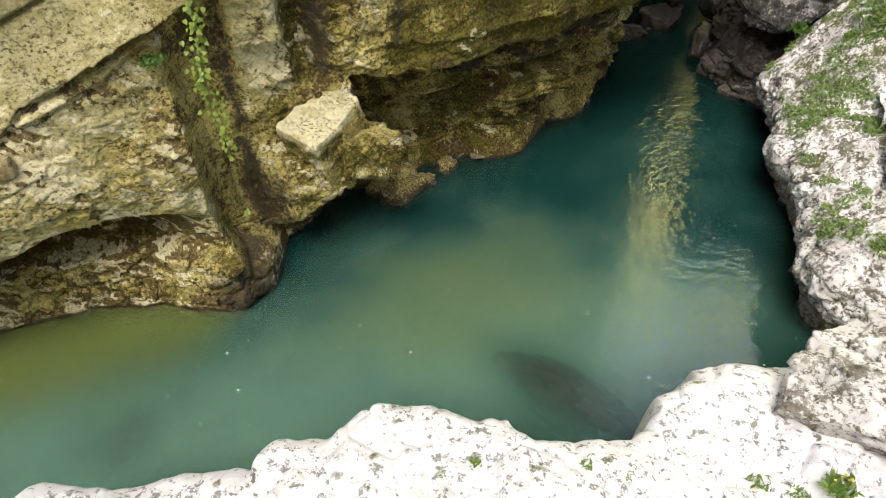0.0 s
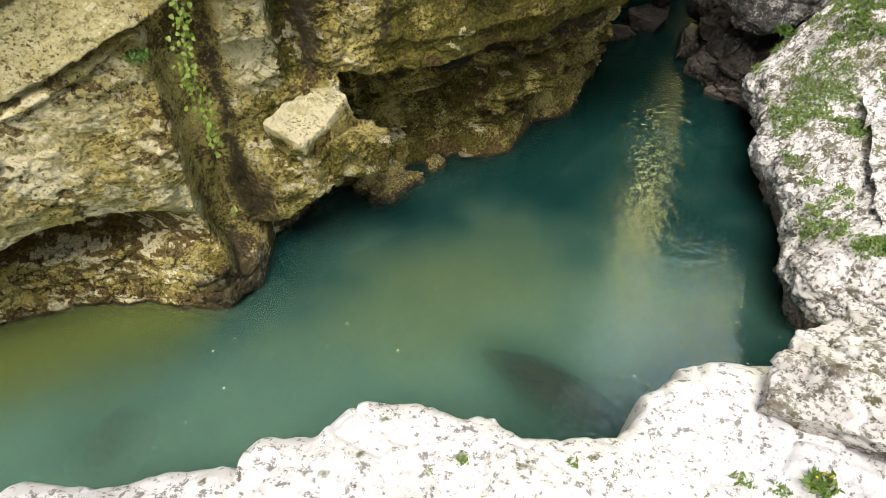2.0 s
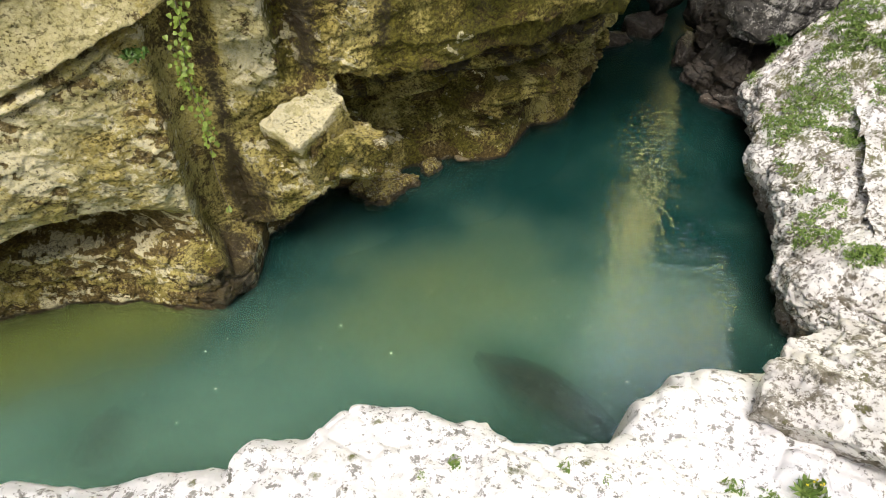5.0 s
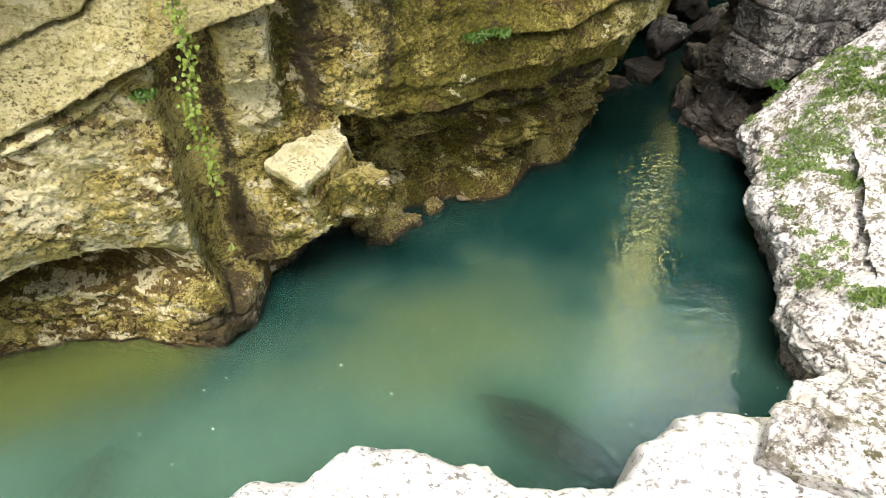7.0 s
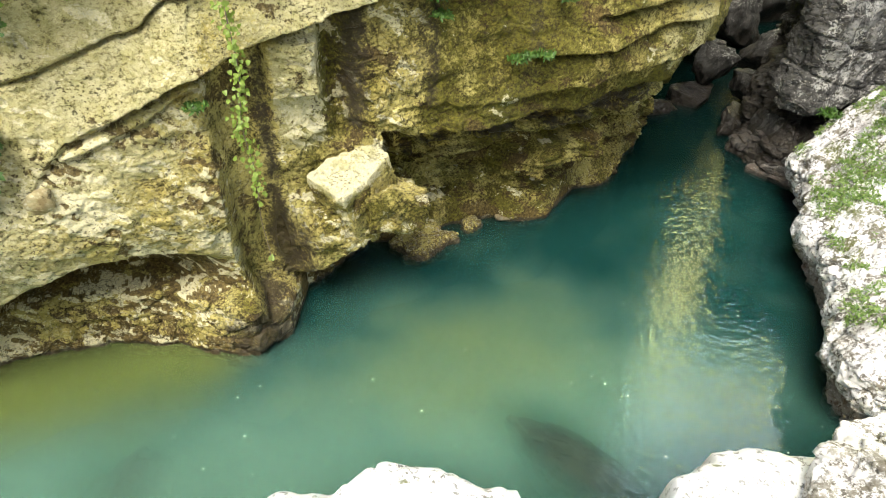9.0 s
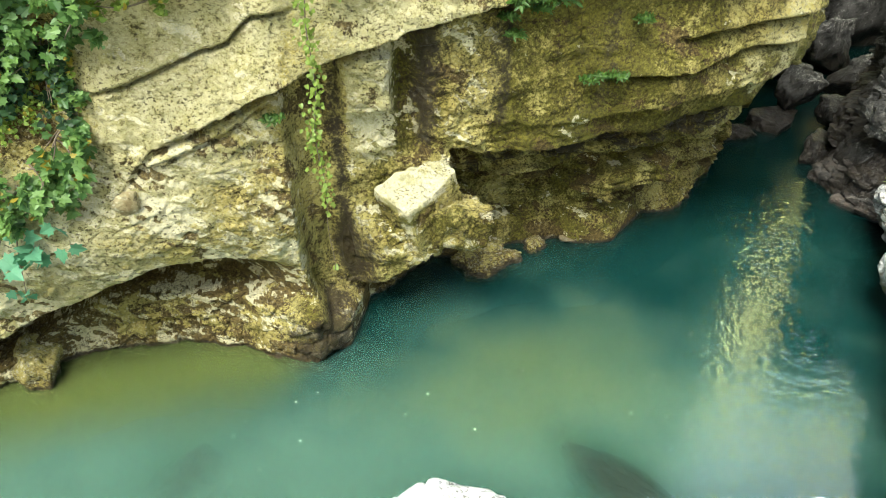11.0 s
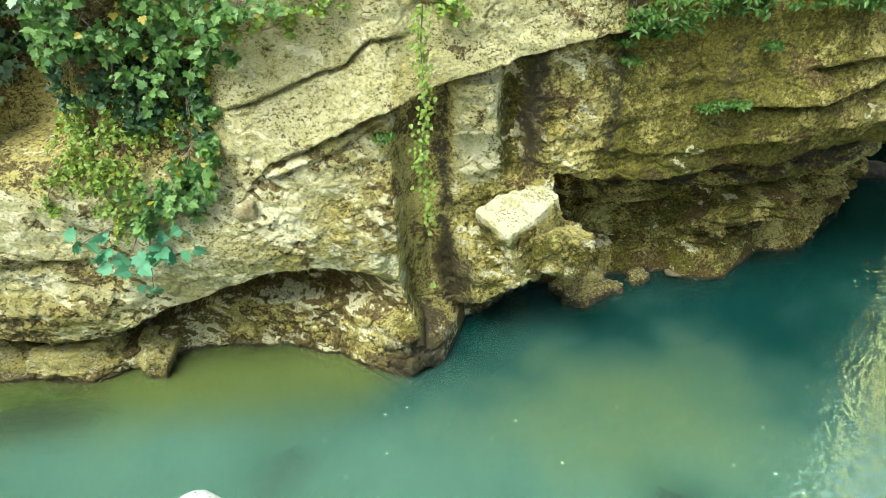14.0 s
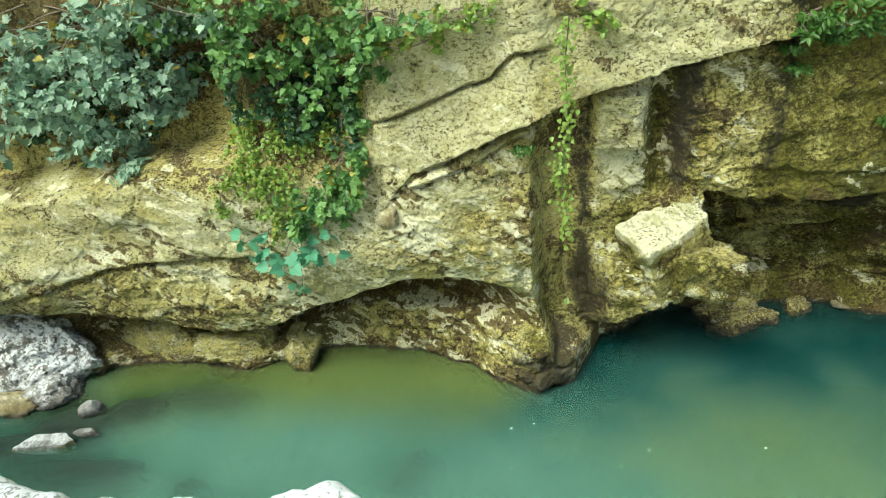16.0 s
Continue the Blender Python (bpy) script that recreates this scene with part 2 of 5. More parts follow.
def silt_body(t, share, tint):
    """Water's own body: silt that scatters, in clouds, over clear water that tints."""
    silt, clear, mix = t.nodes.new("ShaderNodeBsdfDiffuse"), t.nodes.new("ShaderNodeBsdfTransparent"), t.nodes.new("ShaderNodeMixShader")
    cloud = maths(t, "MULTIPLY", maths(t, "SUBTRACT", tex(t, "noise", 0.7, 5.0, 0.6), 0.5), 1.1)
    milk = maths(t, "ADD", attr(t, "milk"), cloud)
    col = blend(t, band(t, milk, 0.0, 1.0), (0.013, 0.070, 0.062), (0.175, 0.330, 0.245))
    # A third, darker colour where milk drops below zero.
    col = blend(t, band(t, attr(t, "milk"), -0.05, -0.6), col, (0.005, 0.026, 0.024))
    sand = band(t, maths(t, "ADD", attr(t, "sand"), maths(t, "MULTIPLY", cloud, 0.8)), 0.15, 0.95)
    t.links.new(blend(t, sand, col, (0.195, 0.24, 0.07)), silt.inputs[0])
    clear.inputs[0].default_value = (*tint, 1)
    t.links.new(maths(t, "MULTIPLY", maths(t, "SUBTRACT", 1.0, maths(t, "MULTIPLY", attr(t, "thin"), 0.75)), share), mix.inputs[0])
    t.links.new(clear.outputs[0], mix.inputs[1])
    t.links.new(silt.outputs[0], mix.inputs[2])
    return mix.outputs[0]


def water_material():
    mat, t, p = nodes("silty water")
    t.nodes.remove(p)
    gloss, top, fres, b = (t.nodes.new("ShaderNode" + k) for k in ("BsdfGlossy", "MixShader", "Fresnel", "Bump"))
    gloss.inputs["Roughness"].default_value = 0.03
    fres.inputs[0].default_value = 1.33
    b.inputs["Strength"].default_value, b.inputs["Distance"].default_value = 0.4, 0.02
    t.links.new(maths(t, "ADD", maths(t, "MULTIPLY", tex(t, "noise", 17.0, 1.0), 0.25), tex(t, "noise", 8.5, 1.0)), b.inputs["Height"])
    t.links.new(b.outputs[0], gloss.inputs["Normal"])
    t.links.new(b.outputs[0], fres.inputs["Normal"])
    t.links.new(fres.outputs[0], top.inputs[0])
    t.links.new(silt_body(t, 0.40, (0.82, 0.94, 0.88)), top.inputs[1])
    t.links.new(gloss.outputs[0], top.inputs[2])
    t.links.new(top.outputs[0], t.nodes["Material Output"].inputs[0])
    return mat


def silt_material():
    mat, t, p = nodes("suspended silt")
    t.nodes.remove(p)
    t.links.new(silt_body(t, 0.21, (0.93, 0.98, 0.955)), t.nodes["Material Output"].inputs[0])
    return mat


def bed_material():
    mat, t, p = nodes("sandy bed")
    n, f = tex(t, "noise", 0.6, 4.0), tex(t, "noise", 6.0)
    col = blend(t, band(t, n, 0.4, 0.62), (0.16, 0.15, 0.06), (0.26, 0.24, 0.10))
    t.links.new(blend(t, maths(t, "MULTIPLY", f, 0.4), col, (0.10, 0.09, 0.05)), p.inputs["Base Color"])
    return mat


M_WATER, M_SILT, M_BED = water_material(), silt_material(), bed_material()

# ---------------------------------------------------------------- the cliff across the pool
S, C, N = curve([(-16, -2.0), (-13, 1.2), (-10.5, 3.2), (-8.5, 4.4), (-6.5, 5.4), (-4.5, 6.3), (-2.5, 7.3), (-1, 8.3), (0.5, 9.3), (2, 10.2),
                 (3.6, 11.6), (4.6, 13.6), (5.2, 16), (6.2, 18.6), (7.7, 21.5), (9.4, 25), (12, 30)])


def along(u):
    """Plan place and outward normal at arc length u."""
    return (np.stack([np.interp(u, S, C[:, k]) for k in (0, 1)], -1), np.stack([np.interp(u, S, N[:, k]) for k in (0, 1)], -1))


def on_cliff(u, z, out=0.0):
    c, n = along(u)
    return Vector((c[0] + n[0] * out, c[1] + n[1] * out, z))


def crack_line(u, z, pts, proud, groove, fall=0.5, width=0.035, fade=0.4):
    """A bed that stands proud above a dipping crack, with a dark groove under it."""
    us = [p[0] for p in pts]
    line = np.interp(u, us, [p[1] for p in pts])
    ends = smooth(us[0] - 0.15, us[0] - 0.15 + fade, u) * (1 - smooth(us[-1] - 0.25, us[-1] + 0.15, u))
    line = line + 0.014 * vnoise(np.stack([u * 5.0, 0 * u, 0 * u], 1), 71) + 0.014 * vnoise(np.stack([u * 15.0, 0 * u, 0 * u], 1), 72)
    d = z - line
    return ends * (proud * smooth(-0.02, 0.05, d) * np.exp(-np.maximum(d, 0) / fall) - groove * np.exp(-((d + width) / width) ** 2))


def slab_line(u):
    """Height of the crack under the great dipping slab."""
    return over(u, (13.4, 2.55), (13.6, 2.7), (14.15, 3.37), (15.15, 3.75), (15.8, 3.97), (16.4, 4.18), (16.95, 4.33), (17.95, 4.59), (18.6, 4.72))


def hood_line(u):
    """Height of the lower edge of the mossy bed."""
    return over(u, (17.9, 2.49), (18.8, 2.55), (19.7, 2.56), (20.4, 2.67), (21.1, 2.67), (21.5, 2.74), (22.2, 2.79), (22.8, 2.83), (23.1, 2.99), (24, 3.1))


def overhang_beds(u, z, upper, foot):
    """The stack under the mossy face: two thin beds that step back, a block near the water and a sloping foot."""
    top = over(u, (17.9, 3.03), (18.6, 2.98), (19.9, 2.96), (20.2, 3.02), (21.3, 3.17), (21.8, 3.19), (22.5, 3.27), (22.9, 3.42), (24, 3.5))
    hood, second = hood_line(u), over(u, (18.0, 1.95), (18.3, 1.93), (18.9, 1.85), (19.7, 1.81), (20.6, 2.11), (21.3, 2.14), (21.8, 2.09), (22.7, 2.15))
    ragged = 0.05 * vnoise(np.stack([u * 3.0, 0 * u, 0 * u], 1), 37) + 0.03 * vnoise(np.stack([u * 9.0, 0 * u, 0 * u], 1), 38)
    z = z + ragged
    step = over(u, (18, 0.05), (20, 0.08), (20.4, 0.22), (22, 0.30), (24, 0.30))
    slope = foot - 0.22 * np.maximum(z, 0)
    block = over(u, (20.3, 0.0), (20.7, 0.8), (20.9, 1.0), (22.4, 1.0), (22.75, 0.0))
    high, under = over(u, (20.8, 1.37), (21.1, 1.53), (21.9, 1.77), (22.8, 1.93)), over(u, (20.8, 1.10), (21.2, 1.13), (22.0, 1.24), (22.9, 1.35))
    slope = slope + block * smooth(under - 0.05, under + 0.04, z) * (1 - smooth(high - 0.05, high + 0.10, z)) * (upper - 0.95 - slope)
    slot = upper - 1.15
    o = slope + (np.maximum(slope, slot) - slope) * smooth(second - 0.30, second - 0.12, z)
    o = o + (upper - 0.80 - o) * smooth(second - 0.03, second + 0.03, z)
    o = o + (slot - o) * smooth(hood - 0.22, hood - 0.14, z)
    o = o + (upper - step - o) * smooth(hood - 0.03, hood + 0.03, z)
    return o + (upper - o) * smooth(top - 0.02, top + 0.05, z)


def cliff_relief(u, z):
    """How far the cliff stands out of its plan line, in metres, at arc length u and height z."""
    foot = over(u, (4, 0.9), (6.75, 0.75), (8.5, 0.5), (9.8, 0.4), (11, 0.63), (11.85, 0.3), (12.75, 0.0), (13.85, 0.1), (14.7, 0.36), (15.4, 0.95), (15.7, 1.06),
                (16.2, 0.75), (16.7, -0.2), (18.05, -0.8), (18.75, -0.65), (19.55, -0.75), (20.5, -0.6), (20.7, -0.32), (21.45, -0.15), (21.95, -0.35), (22.7, -0.6), (23.3, -0.5), (27.4, -0.7), (40, -0.7))
    edge = over(u, (4, 1.7), (7.2, 1.49), (8.1, 1.33), (9.4, 1.06), (10.75, 0.75), (11.55, 0.77), (12.35, 1.14), (13.25, 1.47), (13.85, 1.65), (14.5, 1.61),
                (15.6, 1.45), (15.95, 0.5), (16.6, 0.54), (16.95, 0.83), (17.2, 0.96), (17.5, 1.1), (17.6, 1.2), (17.85, 2.62), (19.6, 2.57), (20.2, 2.67), (20.5, 2.95), (22.7, 2.97), (24, 3.1), (26, 3.4), (40, 3.6))
    upper = over(u, (4, 0.8), (7, 0.85), (9, 0.75), (11, 0.75), (13, 0.7), (15.62, 0.58), (15.80, 0.22), (15.90, 0.12), (16.36, 0.10), (16.52, 0.18), (18, 0.4), (19, 0.65), (21, 0.95),
                 (23, 1.15), (24, 0.9), (25.2, 0.1), (27, -0.3), (40, -0.3))
    bridge = smooth(-0.03, 0.04, z - slab_line(u)) * smooth(13.6, 14.4, u) * (1 - smooth(18.2, 18.8, u))
    upper = upper + bridge * (over(u, (13, 0.7), (15.45, 0.52), (16.2, 0.26), (17.2, 0.26), (18, 0.42), (19, 0.65)) - upper)
    tier = over(u, (11, 0.2), (11.95, 0.53), (12.8, 0.93), (13.7, 0.99), (14.9, 0.88), (15.75, 0.85), (16.3, 0.55), (17, 0.3), (18.2, 1.9), (19.5, 1.9), (20.4, 2.0), (21.45, 2.15),
                (22.6, 2.25), (24, 1.8), (40, 1.8))
    lean = over(u, (17, 0.0), (18.2, 0.0), (18.6, -0.15), (19.8, -0.05), (20.6, 0.3), (22.6, 0.42), (24, 0.2), (40, 0.2))
    low = foot + lean * smooth(0.2, 1.6, z) - over(u, (15, 0.5), (17.8, 0.35), (18.4, 0.45), (22, 0.5), (24, 0.4)) * smooth(tier - 0.08, tier + 0.10, z)
    o = low + (upper - low) * smooth(edge - 0.10, edge + 0.16, z)
    o = o + smooth(17.85, 18.4, u) * (1 - smooth(23.5, 24.3, u)) * (overhang_beds(u, z, upper, foot) - o)
    left = 1 - smooth(15.2, 15.8, u)
    o = o + left * (0.12 * np.exp(-((z - edge - 0.7) / 0.6) ** 2) - 0.22 * smooth(2.9, 4.8, z))
    o = o - 0.55 * smooth(3.0, 4.6, z) * smooth(10.5, 11.6, u) * (1 - smooth(13.2, 14.0, u))
    o = o - 0.9 * smooth(3.35, 3.7, z - 0.1 * (u - 10.4)) * (1 - smooth(11.2, 12.0, u))
    o = o + crack_line(u, z, [(13.4, 2.55), (13.6, 2.7), (14.15, 3.37), (15.15, 3.75), (15.8, 3.97), (16.4, 4.18), (16.95, 4.33), (17.95, 4.59), (18.6, 4.72)], 0.28, 0.18, 0.9, 0.035, 2.2)
    o = o + crack_line(u, z, [(13.7, 4.0), (14.7, 4.33), (15.15, 4.45), (15.5, 4.73), (15.9, 4.78)], 0.07, 0.12, 0.25, 0.02)
    o = o + crack_line(u, z, [(14.1, 3.2), (14.9, 3.45), (15.8, 3.88)], 0.08, 0.07, 0.3, 0.025)
    o = o + crack_line(u, z, [(7, 1.7), (8.45, 1.91), (9.5, 2.15), (11.25, 2.25), (12.85, 2.12)], 0.10, 0.08)
    o = o + crack_line(u, z, [(20.0, 3.62), (21.35, 3.67), (22.1, 3.87), (23.2, 3.95)], 0.16, 0.14, 0.4)
    o = o + crack_line(u, z, [(21.0, 4.12), (22.2, 4.25), (23.4, 4.4)], 0.15, 0.12, 0.4)
    o = o - 0.28 * np.exp(-((u - 17.3 - 0.08 * (3.5 - z)) / 0.17) ** 2) * smooth(2.5, 2.9, z) * (1 - smooth(-0.05, 0.02, z - slab_line(u)))
    o = o + 0.16 * smooth(16.35, 16.45, u) * (1 - smooth(16.98, 17.1, u)) * smooth(3.38, 3.46, z) * (1 - smooth(4.1, 4.2, z))
    o = o + 0.32 * smooth(16.4, 16.75, u) * (1 - smooth(17.9, 18.1, u)) * (1 - smooth(1.6, 2.1, z)) * smooth(0.5, 0.9, z)
    o = o - 0.10 * np.exp(-((u - 16.12) / 0.10) ** 2) * smooth(0.7, 1.0, z) * (1 - smooth(-0.05, 0.02, z - slab_line(u)))
    return o


def build_cliff():
    us = steps((2.5, 7, 0.10), (7, 24.6, 0.017), (24.6, 44, 0.09))
    zs = steps((-1.6, -0.3, 0.15), (-0.3, 5.3, 0.0155), (5.3, 13, 0.25))
    u, z = (g.ravel() for g in np.meshgrid(us, zs, indexing="ij"))
    c, n = along(u)
    o = cliff_relief(u, z)
    p = np.stack([c[:, 0], c[:, 1], z], 1)
    bed = np.stack([u, z - 0.22 * u, o], 1)
    big = fbm(p, 0.9, 3, 3)
    warp = np.stack([fbm(p, 2.2, 3, 14), fbm(p, 2.2, 3, 24), 0 * u], 1)
    q = np.stack([u, (z - 0.2 * u) * 1.5, o], 1) + 0.10 * warp
    c1, k1 = facets(q, 1.5, 5)
    c2, k2 = facets(q + 0.05 * warp, 4.2, 105)
    c3, k3 = facets(q + 0.05 * warp, 10.5, 205)
    ridge = np.abs(fbm(p + 0.05 * warp, 2.6, 4, 11))
    rough = over(u, (4, 0.7), (13, 0.62), (14.5, 0.55), (16.5, 0.6), (18, 0.9), (18.6, 0.45), (23, 0.45), (24, 1), (40, 1)) * (1 - 0.5 * smooth(2.0, 2.3, z) * (1 - smooth(12.4, 13.2, u))) * (1 - 0.45 * smooth(3.3, 3.7, z - 0.3 * (u - 14)) * smooth(13.6, 14.2, u) * (1 - smooth(18, 19, u)))
    gully = smooth(15.78, 15.88, u) * (1 - smooth(16.36, 16.5, u)) * smooth(0.6, 0.9, z) * (1 - smooth(-0.05, 0.02, z - slab_line(u)))
    chip = 0.055 * c1 - 0.030 * np.exp(-k1 * 22) + 0.014 * c2 - 0.014 * np.exp(-k2 * 20) + 0.012 * c3 - 0.009 * np.exp(-k3 * 16)
    o = o + 0.10 * big + rough * (1 - 0.8 * gully) * (chip - 0.025 * ridge)
    under = smooth(17.8, 18.6, u) * (1 - smooth(-0.2, 0.0, z - hood_line(u))) * smooth(0.3, 0.7, z)
    b1, j1 = blocks(u + 0.12 * warp[:, 0], z + 0.10 * warp[:, 1], 0.34, 0.16, 46)
    hood = hood_line(u)
    tiers = np.where(u < 17, smooth(0.0, 0.15, over(u, (11, 0.6), (12.8, 1.3), (13.7, 1.5), (15.6, 1.2), (16.5, 0.8)) - z), under)
    b3, j3 = blocks(u + 0.15 * warp[:, 0], z + 0.06 * warp[:, 1], 1.3, 0.15, 48, -0.06)
    o = o + tiers * (0.09 * (b1 - 0.5) - 0.04 * np.exp(-j1 / 0.02)) + under * (0.20 * (b3 - 0.5) - 0.06 * np.exp(-j3 / 0.02))
    strata = vnoise(np.stack([u * 0.5, (z - 0.06 * u) * 7.0, 0 * u], 1), 31)
    o = o + (0.02 + 0.06 * under) * strata + rough * (1 - 0.6 * gully) * (0.026 * fbm(p + 0.04 * warp, 8.0, 4, 40, 0.68) - 0.02 * np.abs(fbm(p, 5.0, 3, 45)))
    # Unseen top swells over the channel to bound the glow reflected in the pool.
    o = o + 1.1 * smooth(5.5, 7.0, z) * smooth(24.4, 25.6, u)
    low_end = over(u, (24.6, 1.0), (26.8, 0.36), (44, 0.30))
    # Unseen height kept up the channel to block the backdrop's left part.
    pts = np.stack([c[:, 0] + n[:, 0] * o, c[:, 1] + n[:, 1] * o, np.where(z > 0, z * low_end + 1.6 * np.maximum(z - 5.0, 0) * (1 - low_end), z)], 1)
    edge = over(u, (4, 1.7), (7.2, 1.49), (9.4, 1.06), (10.75, 0.75), (11.55, 0.77), (12.35, 1.14), (13.85, 1.65), (15.6, 1.45), (15.95, 0.5), (17.2, 0.96), (17.8, 1.2), (17.9, 2.49), (18.8, 2.55), (19.7, 2.56), (21.1, 2.67), (22.2, 2.79), (23.1, 2.99), (24, 3.1), (40, 3.5))
    run = vnoise(np.stack([u * 3.5, z * 0.35, 0 * u], 1), 58)
    slant = np.stack([(0.86 * u - 0.5 * z) / 2.4, 0.5 * u + 0.86 * z, o], 1)
    mottle, speck = fbm(slant, 4.5, 4, 52), fbm(slant, 11.0, 3, 54)
    broad = fbm(p, 0.9, 3, 50)
    left, right = 1 - smooth(15.5, 15.8, u), smooth(18.0, 18.9, u)
    bulge = left * smooth(-0.05, 0.15, z - edge) * (1 - smooth(2.7, 3.5, z - 0.12 * (u - 12)))
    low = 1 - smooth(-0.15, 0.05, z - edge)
    slab = smooth(-0.02, 0.05, z - np.interp(u, [13.4, 13.6, 14.15, 15.15, 15.8, 16.4, 16.95, 17.95, 18.6], [2.55, 2.7, 3.37, 3.75, 3.97, 4.18, 4.33, 4.59, 4.72])) * smooth(13.3, 13.8, u) * (1 - smooth(18.0, 18.6, u))
    plain = smooth(13.6, 14.2, u) * left * smooth(2.45, 2.9, z - 0.2 * (u - 14)) + smooth(16.42, 16.5, u) * (1 - smooth(17.1, 17.2, u)) * smooth(2.5, 2.8, z) * (1 - slab)
    bedded = smooth(0.0, 0.15, z - over(u, (7, 1.7), (8.45, 1.91), (9.5, 2.15), (11.25, 2.25), (12.85, 2.12))) * (1 - smooth(12.6, 13.2, u)) * (1 - smooth(3.2, 3.6, z))
    clean = 0.15 * (1 - smooth(11.3, 12.0, u)) * smooth(3.2, 3.6, z) + 0.75 * slab + 0.6 * plain + 0.5 * bulge + 0.5 * bedded + 0.45 * broad + 0.25 * mottle + 0.6 * smooth(21.4, 22.6, u) * smooth(2.9, 3.2, z)
    pale = -0.02 + 0.14 * smooth(13.6, 14.4, u) * left * smooth(1.6, 2.0, z) + 0.75 * mottle + 0.45 * speck + 0.44 * bulge + 0.15 * bedded + 0.42 * low * (1 - right) + 0.25 * broad - 0.5 * right * smooth(2.4, 2.7, z) + 0.40 * smooth(22.0, 23.2, u) * smooth(2.9, 3.2, z) - 0.25 * slab
    moss = right * smooth(2.4, 2.7, z) * (0.92 + 0.35 * vnoise(np.stack([u * 1.1, z * 0.8, 0 * u], 1), 64) - 0.55 * smooth(21.4, 22.8, u) * smooth(2.9, 3.2, z)) + 0.30 * broad + 0.40 * run + 0.16 * smooth(13.0, 15.0, u) + 0.25 * fbm(p, 4.0, 3, 59) - 0.3 * slab - 0.35 * bulge - 0.2 * (1 - smooth(12.5, 14, u))
    moss = moss + (1 - slab) * (0.6 * np.exp(-((u - 17.35) / 0.3) ** 2) * smooth(2.4, 2.9, z) + 0.6 * np.exp(-((u - 15.70) / 0.15) ** 2) * smooth(2.6, 3.2, z)) + 0.30 * low * right
    face = smooth(16.42, 16.5, u) * (1 - smooth(17.05, 17.15, u)) * smooth(2.5, 2.8, z) * (1 - smooth(-0.05, 0.0, z - slab_line(u)))
    pale, moss = pale + 0.22 * face, moss - 0.5 * face
    fleck = smooth(0.16, 0.42, fbm(slant * (0.8, 1.0, 1.0) + 0.03 * warp, 15.0, 2, 66))
    pale = pale - 1.1 * fleck
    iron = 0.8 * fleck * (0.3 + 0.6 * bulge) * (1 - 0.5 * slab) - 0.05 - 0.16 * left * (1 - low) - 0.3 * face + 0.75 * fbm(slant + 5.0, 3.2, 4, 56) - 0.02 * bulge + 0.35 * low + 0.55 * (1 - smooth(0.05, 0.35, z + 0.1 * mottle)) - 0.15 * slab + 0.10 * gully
    # Browner below the bulge's edge, most in the step under it.
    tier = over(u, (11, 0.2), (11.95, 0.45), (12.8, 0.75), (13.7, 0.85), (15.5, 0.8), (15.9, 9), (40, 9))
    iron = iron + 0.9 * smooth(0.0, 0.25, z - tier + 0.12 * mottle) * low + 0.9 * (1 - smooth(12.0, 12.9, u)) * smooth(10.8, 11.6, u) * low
    soil = smooth(3.2, 3.6, z) * smooth(11.6, 12.1, u) * (1 - smooth(13.0, 13.5, u)) + 0.7 * smooth(3.9, 4.3, z - 0.1 * (u - 10.4)) * (1 - smooth(11.0, 12.0, u))
    iron, pale = iron + 1.0 * np.clip(soil, 0, 1), pale - 1.0 * np.clip(soil, 0, 1)
    wet_shade = 0.02 * gully + 0.2 * gully * run + 0.55 * np.exp(-((u - 16.33) / 0.10) ** 2) * smooth(0.8, 1.2, z) * (1 - smooth(-0.05, 0.02, z - slab_line(u))) + 0.8 * np.exp(-((u - 16.45) / 0.32) ** 2) * (1 - smooth(1.2, 2.2, z)) * smooth(0.4, 0.7, z)
    wet_shade = np.maximum(wet_shade, 1.0 * np.exp(-((u - 15.8) / 0.50) ** 4) * (1 - smooth(0.50, 0.80, z + 0.1 * mottle)))
    wet_shade = np.maximum(wet_shade, (1 - smooth(0.02, 0.10, z)) * 0.9)
    wet_shade = np.maximum(wet_shade, 0.85 * np.exp(-((u - 17.52) / 0.14) ** 2 / np.clip(0.4 + 1.1 * (z - 2.8), 0.4, 3.0)) * smooth(2.6, 3.0, z) * (1 - smooth(-0.02, 0.05, z - slab_line(u))))
    wet_shade = np.maximum(wet_shade, right * smooth(2.9, 3.3, z) * 1.5 * np.clip(vnoise(np.stack([u * 2.6, z * 0.25, 0 * u], 1), 63) + 0.08, 0, 0.6) * (1 - 0.8 * smooth(20.8, 22.0, u)))
    # Under the hood: dark damp rock, with the overhang's shade painted in too.
    recess_shade = smooth(18.2, 18.6, u) * (1 - smooth(23.8, 24.6, u)) * smooth(-0.75, -0.45, z - hood) * (1 - smooth(-0.08, 0.0, z - hood))
    wet_shade = np.maximum(wet_shade, recess_shade * np.clip(0.45 + 0.8 * mottle, 0.0, 1.0))
    pale = pale - 0.45 * recess_shade - 0.9 * gully - 0.32 * low * right
    clean = clean - 0.5 * recess_shade
    iron = iron + 0.10 * recess_shade - 0.15 * low * right + 0.18 * low * (1 - right)
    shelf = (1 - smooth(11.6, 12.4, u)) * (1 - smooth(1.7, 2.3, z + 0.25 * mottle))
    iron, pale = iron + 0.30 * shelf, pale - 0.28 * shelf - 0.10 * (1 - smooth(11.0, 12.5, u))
    shade_growth = (1 - smooth(11.3, 12.0, u)) * smooth(3.0, 3.5, z)
    moss, iron = moss + 0.35 * shade_growth, iron + 0.10 * shade_growth
